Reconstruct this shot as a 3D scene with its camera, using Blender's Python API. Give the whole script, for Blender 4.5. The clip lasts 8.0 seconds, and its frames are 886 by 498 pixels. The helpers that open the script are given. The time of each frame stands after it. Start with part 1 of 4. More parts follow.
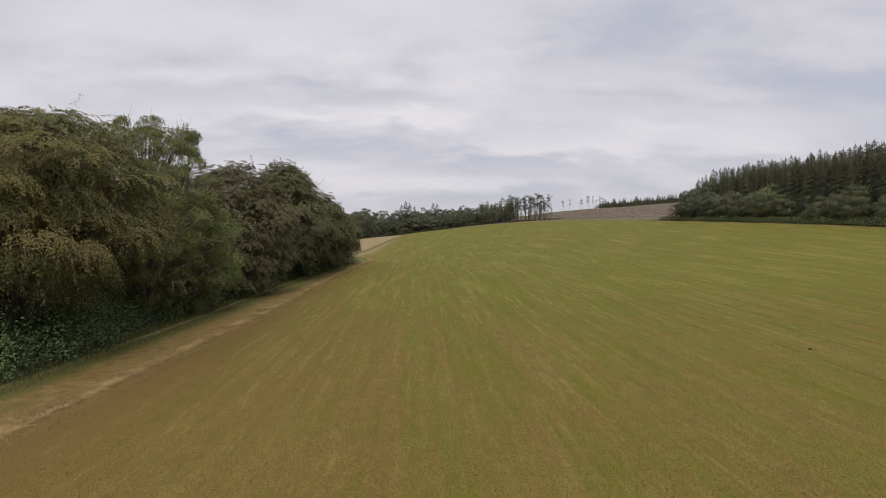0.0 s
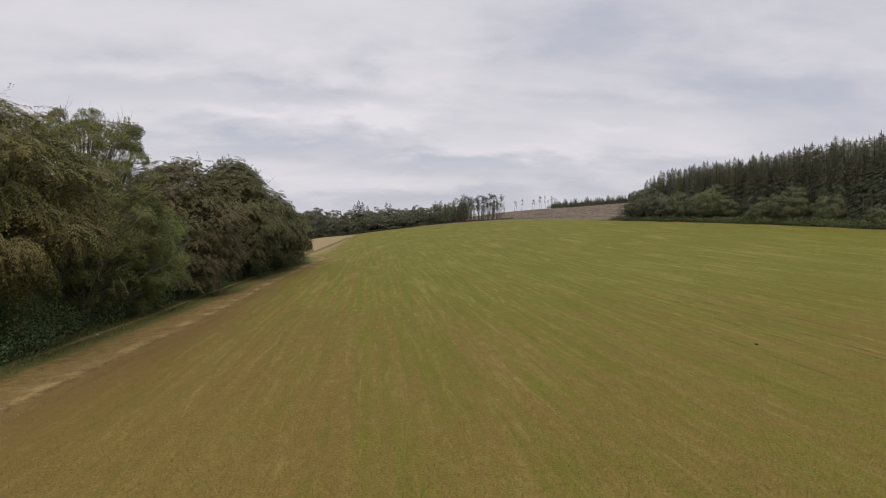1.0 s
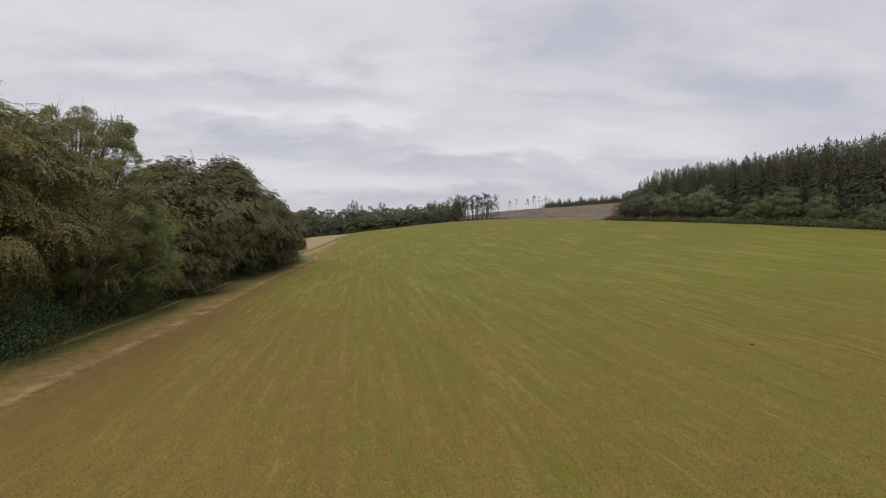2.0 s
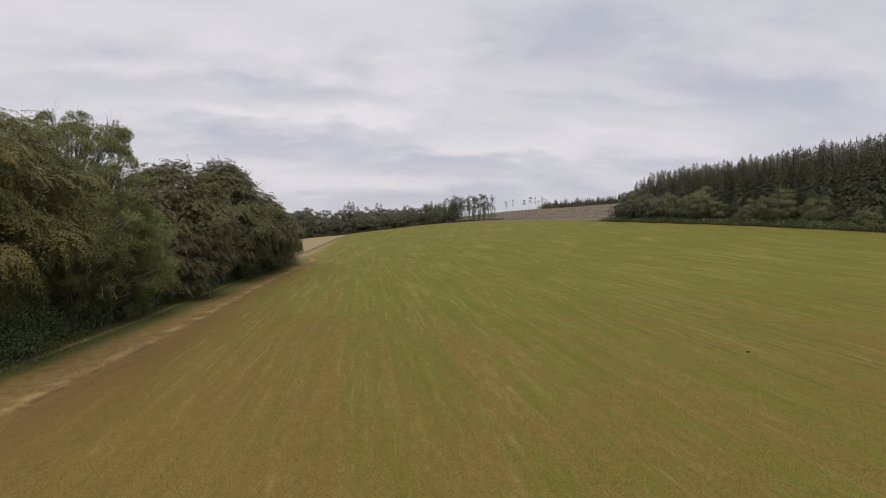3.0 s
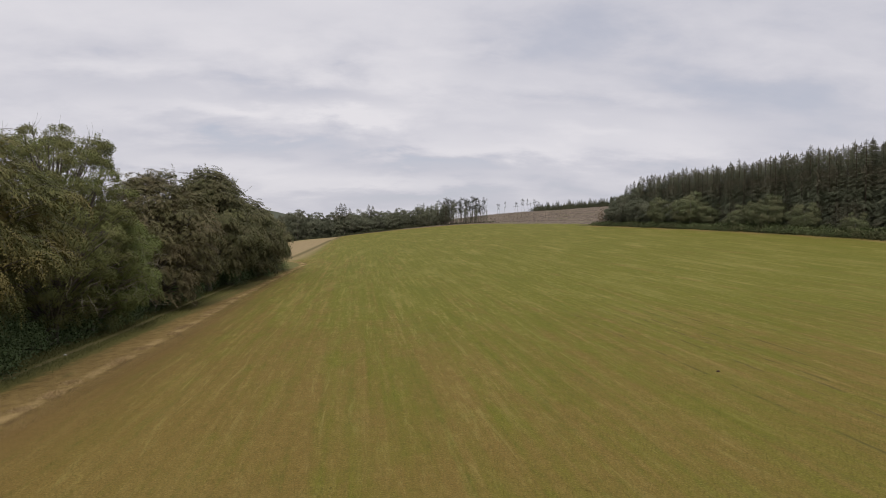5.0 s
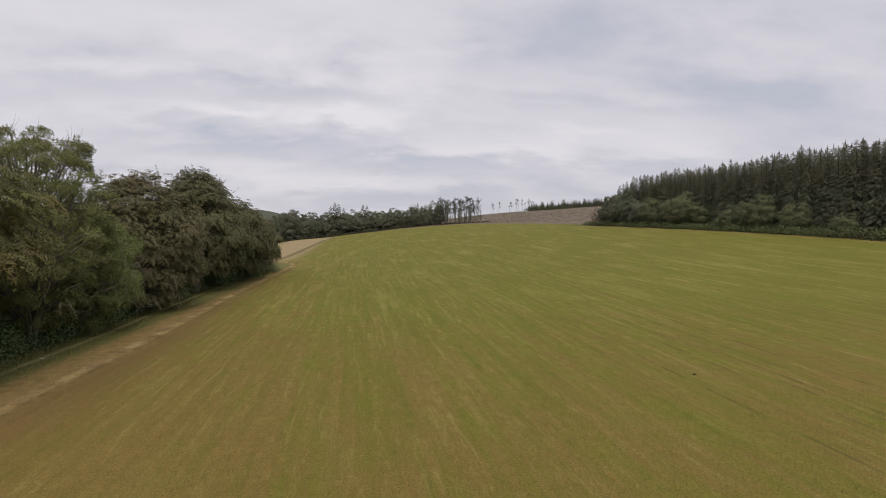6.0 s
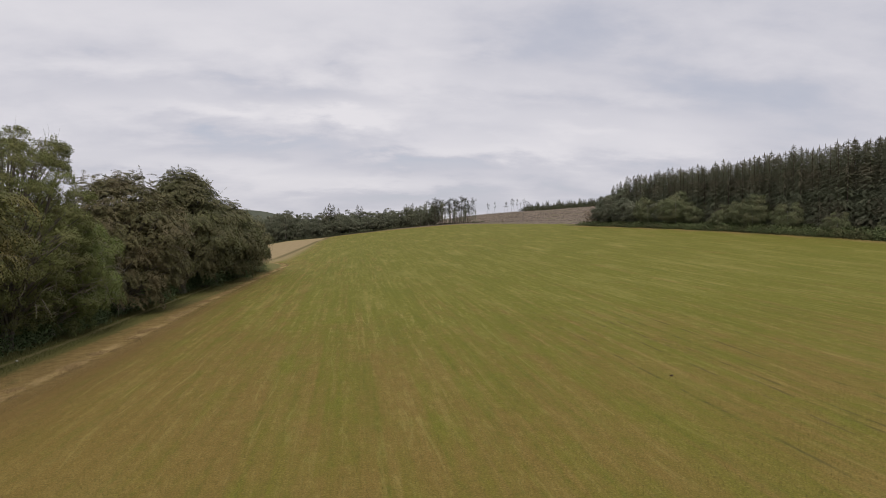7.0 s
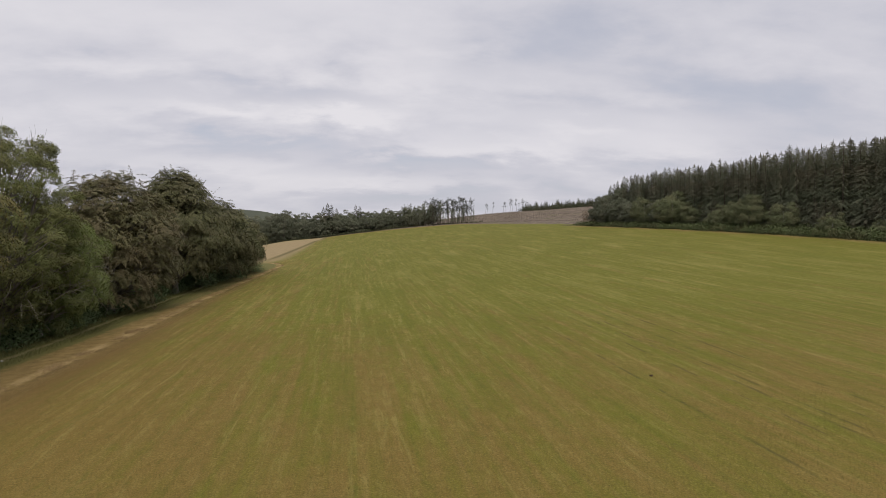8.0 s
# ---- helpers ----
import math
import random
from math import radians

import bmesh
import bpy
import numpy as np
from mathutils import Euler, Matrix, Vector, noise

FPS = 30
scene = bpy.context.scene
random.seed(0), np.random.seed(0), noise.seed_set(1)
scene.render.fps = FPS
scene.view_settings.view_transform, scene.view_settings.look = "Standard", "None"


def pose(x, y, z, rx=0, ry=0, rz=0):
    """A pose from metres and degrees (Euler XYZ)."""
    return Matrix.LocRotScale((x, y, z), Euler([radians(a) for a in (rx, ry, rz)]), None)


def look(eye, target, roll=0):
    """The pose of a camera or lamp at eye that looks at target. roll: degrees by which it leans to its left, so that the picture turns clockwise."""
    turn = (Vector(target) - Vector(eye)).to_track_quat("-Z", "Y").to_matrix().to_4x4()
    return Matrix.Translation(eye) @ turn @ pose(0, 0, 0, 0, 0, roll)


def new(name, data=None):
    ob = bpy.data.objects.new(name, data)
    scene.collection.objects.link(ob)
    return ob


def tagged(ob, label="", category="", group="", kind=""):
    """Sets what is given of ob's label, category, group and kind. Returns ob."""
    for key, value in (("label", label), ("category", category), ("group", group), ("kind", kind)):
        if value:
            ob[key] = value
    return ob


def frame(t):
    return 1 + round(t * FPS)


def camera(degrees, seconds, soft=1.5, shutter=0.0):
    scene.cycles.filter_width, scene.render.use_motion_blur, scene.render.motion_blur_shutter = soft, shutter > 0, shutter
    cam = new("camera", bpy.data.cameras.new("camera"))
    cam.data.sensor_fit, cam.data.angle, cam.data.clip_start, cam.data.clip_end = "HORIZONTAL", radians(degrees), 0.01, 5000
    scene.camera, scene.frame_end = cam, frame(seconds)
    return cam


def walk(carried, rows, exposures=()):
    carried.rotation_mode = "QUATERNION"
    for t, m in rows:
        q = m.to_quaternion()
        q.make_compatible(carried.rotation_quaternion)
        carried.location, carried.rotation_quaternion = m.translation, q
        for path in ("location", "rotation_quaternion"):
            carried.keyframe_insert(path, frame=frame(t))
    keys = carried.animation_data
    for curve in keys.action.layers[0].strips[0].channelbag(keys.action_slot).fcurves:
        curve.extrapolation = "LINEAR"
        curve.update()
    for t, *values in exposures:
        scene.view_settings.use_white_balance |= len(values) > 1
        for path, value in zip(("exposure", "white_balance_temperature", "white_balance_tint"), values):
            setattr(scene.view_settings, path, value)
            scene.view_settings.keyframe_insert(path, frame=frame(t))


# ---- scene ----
cam = camera(67.5, 8.0, soft=0.75)
PATH = [
    (0, (0.181, -1.315, 5.345), (0.175, 0.685, 5.312), 0.1),
    (0.5, (0.271, -1.094, 5.304), (0.318, 0.905, 5.272), 0.1),
    (1, (0.212, -0.839, 5.232), (0.346, 1.156, 5.199), 0.1),
    (1.5, (0.153, -0.701, 5.189), (0.302, 1.294, 5.154), 0.2),
    (3, (0.124, -0.675, 5.589), (0.287, 1.318, 5.555), 0.2),
    (3.5, (0.147, -0.774, 5.842), (0.312, 1.219, 5.809), 0.2),
    (4, (0.312, -0.951, 6.195), (0.48, 1.042, 6.162), 0.2),
    (4.5, (0.586, -1.084, 6.395), (0.761, 0.908, 6.363), 0.3),
    (6, (1.983, -0.997, 6.689), (2.177, 0.993, 6.656), 0.3),
    (6.5, (2.505, -0.855, 6.701), (2.704, 1.135, 6.668), 0.2),
    (7, (3.081, -0.738, 6.69), (3.284, 1.251, 6.658), 0.2),
    (7.5, (3.582, -0.803, 6.701), (3.785, 1.186, 6.668), 0.2),
    (8, (4.01, -0.869, 6.705), (4.213, 1.121, 6.673), 0.2),
]
walk(cam, [(t, look(eye, target, roll)) for t, eye, target, roll in PATH])

# ---- light ----
SUN_ELEV, SUN_AZ = radians(42), radians(170)
world = bpy.data.worlds.new("overcast_sky")
scene.world = world
world.use_nodes = True


class Nodes:
    """Short hand for building node trees."""

    def __init__(self, tree):
        self.tree = tree
        tree.nodes.clear()

    def add(self, kind, ins=None, **props):
        n = self.tree.nodes.new(kind)
        for k, v in props.items():
            setattr(n, k, v)
        for k, v in (ins or {}).items():
            if isinstance(v, bpy.types.NodeSocket):
                self.tree.links.new(v, n.inputs[k])
            else:
                n.inputs[k].default_value = v
        return n

    def math(self, op, a, b=0.0, c=0.0, clamp=False):
        return self.add("ShaderNodeMath", {0: a, 1: b, 2: c}, operation=op, use_clamp=clamp).outputs[0]

    def mix(self, f, a, b, kind="MIX"):
        a = (*a, 1) if isinstance(a, tuple) and len(a) == 3 else a
        b = (*b, 1) if isinstance(b, tuple) and len(b) == 3 else b
        return self.add("ShaderNodeMix", {0: f, 6: a, 7: b}, data_type="RGBA", blend_type=kind).outputs[2]

    def noise(self, vec, scale, detail=3.0, rough=0.55, distort=0.0):
        return self.add("ShaderNodeTexNoise", {"Vector": vec, "Scale": scale, "Detail": detail, "Roughness": rough, "Distortion": distort}).outputs[0]

    def span(self, v, lo, hi, to0=0.0, to1=1.0):
        return self.add("ShaderNodeMapRange", {0: v, 1: lo, 2: hi, 3: to0, 4: to1}, interpolation_type="SMOOTHSTEP").outputs[0]

    def scaled(self, vec, x, y, z):
        return self.add("ShaderNodeVectorMath", {0: vec, 1: (x, y, z)}, operation="MULTIPLY").outputs[0]


def build_sky():
    n = Nodes(world.node_tree)
    d = n.add("ShaderNodeTexCoord").outputs["Generated"]
    sep = n.add("ShaderNodeSeparateXYZ", {0: d})
    up = n.math("MAXIMUM", sep.outputs[2], 0.0)
    # the cloud deck, seen flat from below and so pressed together near the horizon
    over = n.math("ADD", up, 0.26)
    px = n.math("DIVIDE", sep.outputs[0], over)
    py = n.math("DIVIDE", sep.outputs[1], over)
    deck = n.add("ShaderNodeCombineXYZ", {0: px, 1: py, 2: 0.0}).outputs[0]
    big = n.noise(n.scaled(deck, 0.55, 1.2, 1.0), 1.1, 3.0, 0.5, 0.3)
    fine = n.noise(n.scaled(deck, 1.05, 1.45, 1.0), 3.2, 8.0, 0.56, 0.15)
    both = n.math("ADD", n.math("MULTIPLY", big, 0.62), n.math("MULTIPLY", fine, 0.38))
    # the large banks and rifts of the cloud ahead: across, up, half width, half height, brighter or darker
    fore = n.math("MAXIMUM", sep.outputs[1], 0.05)
    warp = n.noise(n.scaled(deck, 0.9, 1.5, 1.0), 2.0, 4.0, 0.6)
    ax = n.math("ADD", n.math("DIVIDE", sep.outputs[0], fore), n.math("MULTIPLY", n.math("SUBTRACT", warp, 0.5), 0.24))
    az = n.math("ADD", n.math("DIVIDE", sep.outputs[2], fore), n.math("MULTIPLY", n.math("SUBTRACT", fine, 0.5), 0.10))
    ahead = n.span(sep.outputs[1], 0.10, 0.35)
    for cx, cz, rx, rz, amp in CLOUDS:
        r2 = n.math("ADD", n.math("POWER", n.math("ABSOLUTE", n.math("MULTIPLY", n.math("SUBTRACT", ax, cx), 1 / rx)), 2.0),
                    n.math("POWER", n.math("ABSOLUTE", n.math("MULTIPLY", n.math("SUBTRACT", az, cz), 1 / rz)), 2.0))
        blob = n.math("MULTIPLY", n.math("EXPONENT", n.math("MULTIPLY", r2, -1.0)), amp)
        both = n.math("ADD", both, n.math("MULTIPLY", blob, ahead))
    lit = n.span(both, 0.25, 0.74)
    cloud = n.mix(lit, (0.510, 0.515, 0.590), (0.765, 0.745, 0.782))
    thin = n.span(both, 0.30, 0.46, 0.14, 0.0)
    # an overcast sky is brightest overhead and a little dimmer at the horizon
    gain = n.math("ADD", n.span(up, 0.30, 1.0, 0.0, 1.25), n.span(up, 0.0, 0.16, 0.93, 1.0))
    cloud = n.mix(1.0, cloud, n.add("ShaderNodeCombineXYZ", {0: gain, 1: gain, 2: gain}).outputs[0], "MULTIPLY")
    blue = n.add("ShaderNodeTexSky", sky_type="NISHITA", sun_disc=False, sun_elevation=SUN_ELEV, sun_rotation=SUN_AZ)
    blue = n.mix(1.0, blue.outputs[0], (0.10, 0.10, 0.10), "MULTIPLY")
    bg = n.add("ShaderNodeBackground", {"Color": n.mix(thin, cloud, blue), "Strength": SKY})
    n.add("ShaderNodeOutputWorld", {"Surface": bg.outputs[0]})


SKY = 1.0
CLOUDS = ((-0.24, 0.190, 0.13, 0.014, 0.15), (-0.035, 0.182, 0.06, 0.010, 0.26), (-0.42, 0.285, 0.22, 0.06, 0.08), (-0.10, 0.30, 0.13, 0.05, 0.12),
          (0.19, 0.140, 0.17, 0.014, 0.14), (-0.03, 0.080, 0.15, 0.012, 0.12), (0.46, 0.150, 0.12, 0.025, 0.12), (0.06, 0.235, 0.09, 0.03, 0.08),
          (-0.14, 0.140, 0.20, 0.015, -0.15), (-0.11, 0.222, 0.15, 0.018, -0.11), (0.04, 0.112, 0.15, 0.014, -0.14), (0.33, 0.300, 0.14, 0.05, -0.08),
          (0.60, 0.225, 0.20, 0.05, -0.10), (0.11, 0.072, 0.09, 0.016, -0.14), (-0.42, 0.225, 0.12, 0.02, -0.08), (0.30, 0.200, 0.16, 0.02, -0.08),
          (0.16, 0.270, 0.07, 0.02, -0.08), (-0.28, 0.105, 0.16, 0.016, 0.10), (-0.18, 0.187, 0.04, 0.009, 0.16), (0.30, 0.165, 0.06, 0.012, 0.10))
build_sky()
sun = new("sun", bpy.data.lights.new("sun", "SUN"))
sun.data.energy, sun.data.angle, sun.data.color = 1.4, radians(25), (1.0, 0.95, 0.88)
sun.matrix_world = look((0, 0, 0), (-math.sin(SUN_AZ) * math.cos(SUN_ELEV), -math.cos(SUN_AZ) * math.cos(SUN_ELEV), -math.sin(SUN_ELEV)))


# ---- the lie of the land ----
def smooth(v, lo, hi):
    t = np.clip((np.asarray(v, float) - lo) / (hi - lo), 0, 1)
    return t * t * (3 - 2 * t)


def height(x, y):
    """The ground's height: a field that climbs ahead and to its right, a felled hillside behind it, and far hills."""
    x, y = np.asarray(x, float), np.asarray(y, float)
    a, b = np.clip(x, -60, 110) / 100, np.clip(y, -10, 330) / 100
    z = -0.653 + 2.079 * a + 1.263 * b - 4.125 * a * a + 4.728 * a * b + 0.965 * b * b - 0.365 * a * b * b - 0.111 * b ** 3
    z = z + 3.102 * a * a * b - 1.205 * a * a * b * b - 0.038 * a * b ** 3
    rise = smooth(y, 312, 425) * (6.5 + 0.085 * (np.clip(x, 30, 190) - 69)) * smooth(x, -25, 45)
    z = z + 1.1 * smooth(-x, 20, 42) * smooth(y, 200, 320)
    z = z + rise + 0.05 * np.maximum(np.abs(x + 10) - 160, 0) * smooth(y, -100, 300) * 0.2
    for hx, hy, hz, s in ((-370, 1600, 54, 120), (-250, 1600, 14, 40), (-128, 1600, 30, 60), (-520, 1700, 26, 220), (60, 1900, 20, 250)):
        z = z + hz * np.exp(-((x - hx) ** 2 + (y - hy) ** 2) / (2 * s * s))
    return z


def windrow_x(y):
    y = np.asarray(y, float)
    return -13.97 - 0.65 * smooth(y, 45, 75) + 0.5 * smooth(y, 95, 131) - 0.012 * np.clip(y - 126, 0, 30) ** 2


def foot_x(y):
    """The foot of the undergrowth along the shelterbelt."""
    y = np.asarray(y, float)
    return -21.0 + 2.6 * smooth(y, 84, 116)


def stubble_x(y):
    """The near edge of the neighbouring stubble field."""
    return -21.6 + 1.8 * smooth(y, 255, 312)


HEDGE0, HEDGE_WAY, HEDGE_IN = Vector((70.7, 215.0)), Vector((0.2474, -0.969)), Vector((0.969, 0.2474))


def hedge(s, n=0.0):
    """A point s metres along the plantation's edge and n metres in from it."""
    p = HEDGE0 + HEDGE_WAY * s + HEDGE_IN * n
    return p.x, p.y


def on_ground(x, y, sink=0.0):
    return Vector((x, y, float(height(x, y)) - sink))


# ---- materials ----
def material(name):
    m = bpy.data.materials.new(name)
    m.use_nodes = True
    return m, Nodes(m.node_tree)


def finish(n, color, rough=0.9, bump=None, strength=0.3, spec=0.2, depth=0.05):
    ins = {"Base Color": color, "Roughness": rough, "Specular IOR Level": spec}
    if bump is not None:
        ins["Normal"] = n.add("ShaderNodeBump", {"Strength": strength, "Distance": depth, "Height": bump}).outputs[0]
    b = n.add("ShaderNodeBsdfPrincipled", ins)
    n.add("ShaderNodeOutputMaterial", {"Surface": b.outputs[0]})


def make_ground():
    m, n = material("field_and_land")
    p = n.add("ShaderNodeNewGeometry").outputs["Position"]
    uv = n.add("ShaderNodeUVMap", uv_map="strips").outputs[0]
    u = n.add("ShaderNodeSeparateXYZ", {0: uv})
    v, u = u.outputs[1], u.outputs[0]
    lanes = n.add("ShaderNodeUVMap", uv_map="lanes").outputs[0]

    def zone(name):
        return n.add("ShaderNodeAttribute", attribute_name=name).outputs["Fac"]

    # mown grass: lanes of the mower, dry and lush patches, stalks
    wide = n.noise(n.scaled(lanes, 0.33, 0.010, 1), 1.0, 2.0, 0.5)
    lane = n.noise(n.scaled(lanes, 0.95, 0.022, 1), 1.0, 3.0, 0.60)
    thin = n.noise(n.scaled(lanes, 1.9, 0.055, 1), 1.0, 4.0, 0.66)
    streak = n.noise(n.scaled(lanes, 3.0, 0.9, 1), 1.0, 5.0, 0.72)
    patch = n.noise(p, 0.16, 5.0, 0.65)
    tuft = n.noise(p, 2.2, 4.0, 0.70)
    blade = n.noise(p, 15.0, 4.0, 0.75)
    blot = n.noise(n.scaled(lanes, 0.50, 0.24, 1), 1.0, 4.0, 0.60)
    dry = n.math("ADD", n.math("ADD", n.math("MULTIPLY", wide, 0.22), n.math("MULTIPLY", lane, 0.42)),
                 n.math("ADD", n.math("MULTIPLY", patch, 0.22), n.math("MULTIPLY", tuft, 0.14)))
    dry = n.math("ADD", dry, n.math("ADD", n.math("MULTIPLY", blot, 0.36), n.math("MULTIPLY", thin, 0.22)))
    aside = n.span(u, 1.0, 22.0, 0.09, -0.03)
    near = n.span(v, 8.0, 75.0, 0.030, -0.17)
    dry = n.math("ADD", dry, n.math("ADD", aside, near))
    grass = n.mix(n.span(dry, 0.58, 0.90), LUSH, DRY)
    pale = n.math("ADD", n.math("MULTIPLY", thin, 0.42), n.math("ADD", n.math("MULTIPLY", streak, 0.38), n.math("MULTIPLY", tuft, 0.20)))
    grass = n.mix(n.math("MULTIPLY", n.span(pale, 0.49, 0.62, 0.0, 0.38), n.span(v, 10.0, 60.0, 0.40, 1.0)), grass, STRAW)
    grass = n.mix(n.span(pale, 0.49, 0.37, 0.0, 0.40), grass, (0.062, 0.074, 0.011))
    grass = n.mix(n.span(blade, 0.36, 0.52, 0.42, 0.0), grass, (0.045, 0.045, 0.012))
    grass = n.mix(n.span(blade, 0.54, 0.68, 0.0, 0.34), grass, STRAW)
    comb = n.noise(n.scaled(lanes, 2.6, 0.80, 1), 1.0, 6.0, 0.76, 0.5)
    grass = n.mix(n.span(comb, 0.54, 0.74, 0.0, 0.26), grass, STRAW)
    grass = n.mix(n.span(comb, 0.46, 0.28, 0.0, 0.32), grass, (0.060, 0.062, 0.013))
    # faint broken wheel ruts along the lanes
    here = n.add("ShaderNodeSeparateXYZ", {0: p})
    slant = n.math("ADD", n.math("ADD", here.outputs[0], n.math("MULTIPLY", here.outputs[1], 0.03)), n.math("MULTIPLY", n.noise(p, 0.5, 3.0, 0.6), 0.30))
    broken = n.span(n.noise(n.scaled(lanes, 0.7, 0.35, 1), 1.0, 4.0, 0.65), 0.44, 0.60)
    for rut in (17.2, 20.05, 21.15, 21.75, 22.9, 24.5, 27.4):
        line = n.span(n.math("ABSOLUTE", n.math("SUBTRACT", slant, rut)), 0.12, 0.02, 0.0, 0.62)
        grass = n.mix(n.math("MULTIPLY", line, n.math("MULTIPLY", broken, n.span(v, 62.0, 40.0))), grass, (0.052, 0.044, 0.016))
    # pale cut stalks left in wisps along the lanes, closer together far off
    wisp = n.noise(n.scaled(lanes, 1.7, 0.13, 1), 1.0, 8.0, 0.74, 1.2)
    grass = n.mix(n.math("MULTIPLY", n.span(wisp, 0.52, 0.74, 0.0, 0.52), n.span(v, 15.0, 70.0, 0.5, 1.0)), grass, (0.285, 0.245, 0.080))
    swath = n.noise(n.scaled(lanes, 0.30, 0.05, 1), 1.0, 7.0, 0.70, 0.4)
    grass = n.mix(n.math("MULTIPLY", n.span(swath, 0.48, 0.72, 0.0, 0.38), n.span(v, 30.0, 100.0, 0.3, 1.0)), grass, (0.27, 0.228, 0.074))
    grass = n.mix(n.math("MULTIPLY", n.span(swath, 0.46, 0.30, 0.0, 0.45), n.span(v, 20.0, 90.0, 0.4, 1.0)), grass, (0.086, 0.100, 0.013))
    # dark pits and clods between the tufts
    pit = n.noise(p, 11.0, 1.0, 0.4)
    grass = n.mix(n.span(pit, 0.68, 0.80, 0.0, 0.36), grass, (0.030, 0.024, 0.010))
    # strips beside the trees: raw cut stubble, straw left lying, grassy verge with a wheel track
    wob = n.math("MULTIPLY", n.math("SUBTRACT", n.noise(p, 0.7, 3.0, 0.6), 0.5), 1.3)
    w = n.math("ADD", n.math("ADD", u, wob), n.span(v, 146.0, 153.0, 0.0, 40.0))
    brown = n.mix(n.noise(p, 4.0, 5.0, 0.7), (0.088, 0.051, 0.018), (0.166, 0.103, 0.037))
    col = n.mix(n.math("MULTIPLY", n.span(w, 5.5, 0.8, 0.0, 0.70), n.span(v, 40.0, 105.0, 1.0, 0.15)), grass, brown)
    tan = n.mix(n.span(n.noise(p, 1.4, 8.0, 0.76), 0.32, 0.68), (0.124, 0.083, 0.028), (0.240, 0.167, 0.060))
    col = n.mix(n.span(n.math("ADD", w, n.span(v, 35.0, 90.0, 0.0, 0.9)), 1.6, -0.1, 0.0, 0.92), col, tan)
    regrown = n.span(n.noise(n.scaled(uv, 0.9, 0.16, 1), 1.0, 5.0, 0.7), 0.50, 0.66, 0.0, 0.60)
    col = n.mix(n.math("MULTIPLY", regrown, n.span(w, -0.3, -1.6)), col, (0.118, 0.106, 0.034))
    lump = n.math("ADD", u, n.math("MULTIPLY", n.math("SUBTRACT", n.noise(p, 1.6, 4.0, 0.7), 0.5), 0.9))
    rowed = n.math("MULTIPLY", n.span(lump, -0.65, -0.15), n.span(lump, 0.55, 0.12))
    strewn = n.span(n.noise(n.scaled(uv, 0.8, 0.35, 1), 1.0, 6.0, 0.72), 0.40, 0.58)
    col = n.mix(n.math("MULTIPLY", n.math("MULTIPLY", rowed, strewn), n.span(v, 152.0, 146.0, 0.0, 0.85)), col, (0.31, 0.222, 0.098))
    # the straw row's shadow side, painted as a broken dark brown line
    row_shadow = n.math("MULTIPLY", n.span(lump, 0.22, 0.45), n.span(lump, 0.95, 0.6))
    col = n.mix(n.math("MULTIPLY", row_shadow, n.span(n.noise(p, 0.8, 4.0, 0.7), 0.42, 0.60, 0.0, 0.55)), col, (0.080, 0.048, 0.020))
    verge = n.mix(n.noise(p, 3.0, 5.0, 0.7), (0.066, 0.066, 0.019), (0.150, 0.132, 0.042))
    col = n.mix(n.span(n.math("SUBTRACT", w, n.span(v, 35.0, 90.0, 0.0, 2.0)), -2.3, -3.2), col, verge)
    track = n.math("MULTIPLY", n.span(w, -4.95, -4.55), n.span(w, -4.0, -4.4))
    col = n.mix(n.math("MULTIPLY", track, 0.55), col, (0.215, 0.180, 0.086))
    col = n.mix(n.math("MULTIPLY", zone("margin"), 0.8), col, tan)
    # neighbouring stubble field, felled hillside, woodland floor, distance
    stub = n.mix(n.noise(n.scaled(lanes, 1.2, 0.05, 1), 1.0, 4.0, 0.6), (0.200, 0.148, 0.074), (0.278, 0.212, 0.112))
    col = n.mix(n.math("MULTIPLY", zone("headland"), 0.75), col, stub)
    col = n.mix(zone("stubble"), col, stub)
    col = n.mix(n.math("MULTIPLY", zone("ditch"), 0.7), col, (0.062, 0.050, 0.020))
    fell = n.noise(p, 0.45, 6.0, 0.75)
    brash = n.mix(n.span(fell, 0.35, 0.68), (0.055, 0.042, 0.030), (0.215, 0.168, 0.124))
    brash = n.mix(n.span(n.noise(p, 0.09, 3.0, 0.6), 0.52, 0.70, 0.0, 0.5), brash, (0.11, 0.105, 0.045))
    col = n.mix(zone("felled"), col, brash)
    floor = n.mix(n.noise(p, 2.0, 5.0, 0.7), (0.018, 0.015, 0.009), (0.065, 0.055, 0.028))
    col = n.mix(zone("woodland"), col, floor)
    hill = n.mix(n.noise(p, 0.02, 5.0, 0.7), (0.045, 0.052, 0.038), (0.095, 0.098, 0.066))
    col = n.mix(zone("distance"), col, hill)
    relief = n.math("ADD", n.math("MULTIPLY", blade, 0.6), n.math("ADD", n.math("MULTIPLY", tuft, 0.8), n.math("MULTIPLY", streak, 0.5)))
    finish(n, col, 0.95, relief, 0.45, 0.08, 0.06)
    return m


LUSH, DRY, STRAW = (0.112, 0.110, 0.0135), (0.147, 0.098, 0.025), (0.262, 0.214, 0.062)


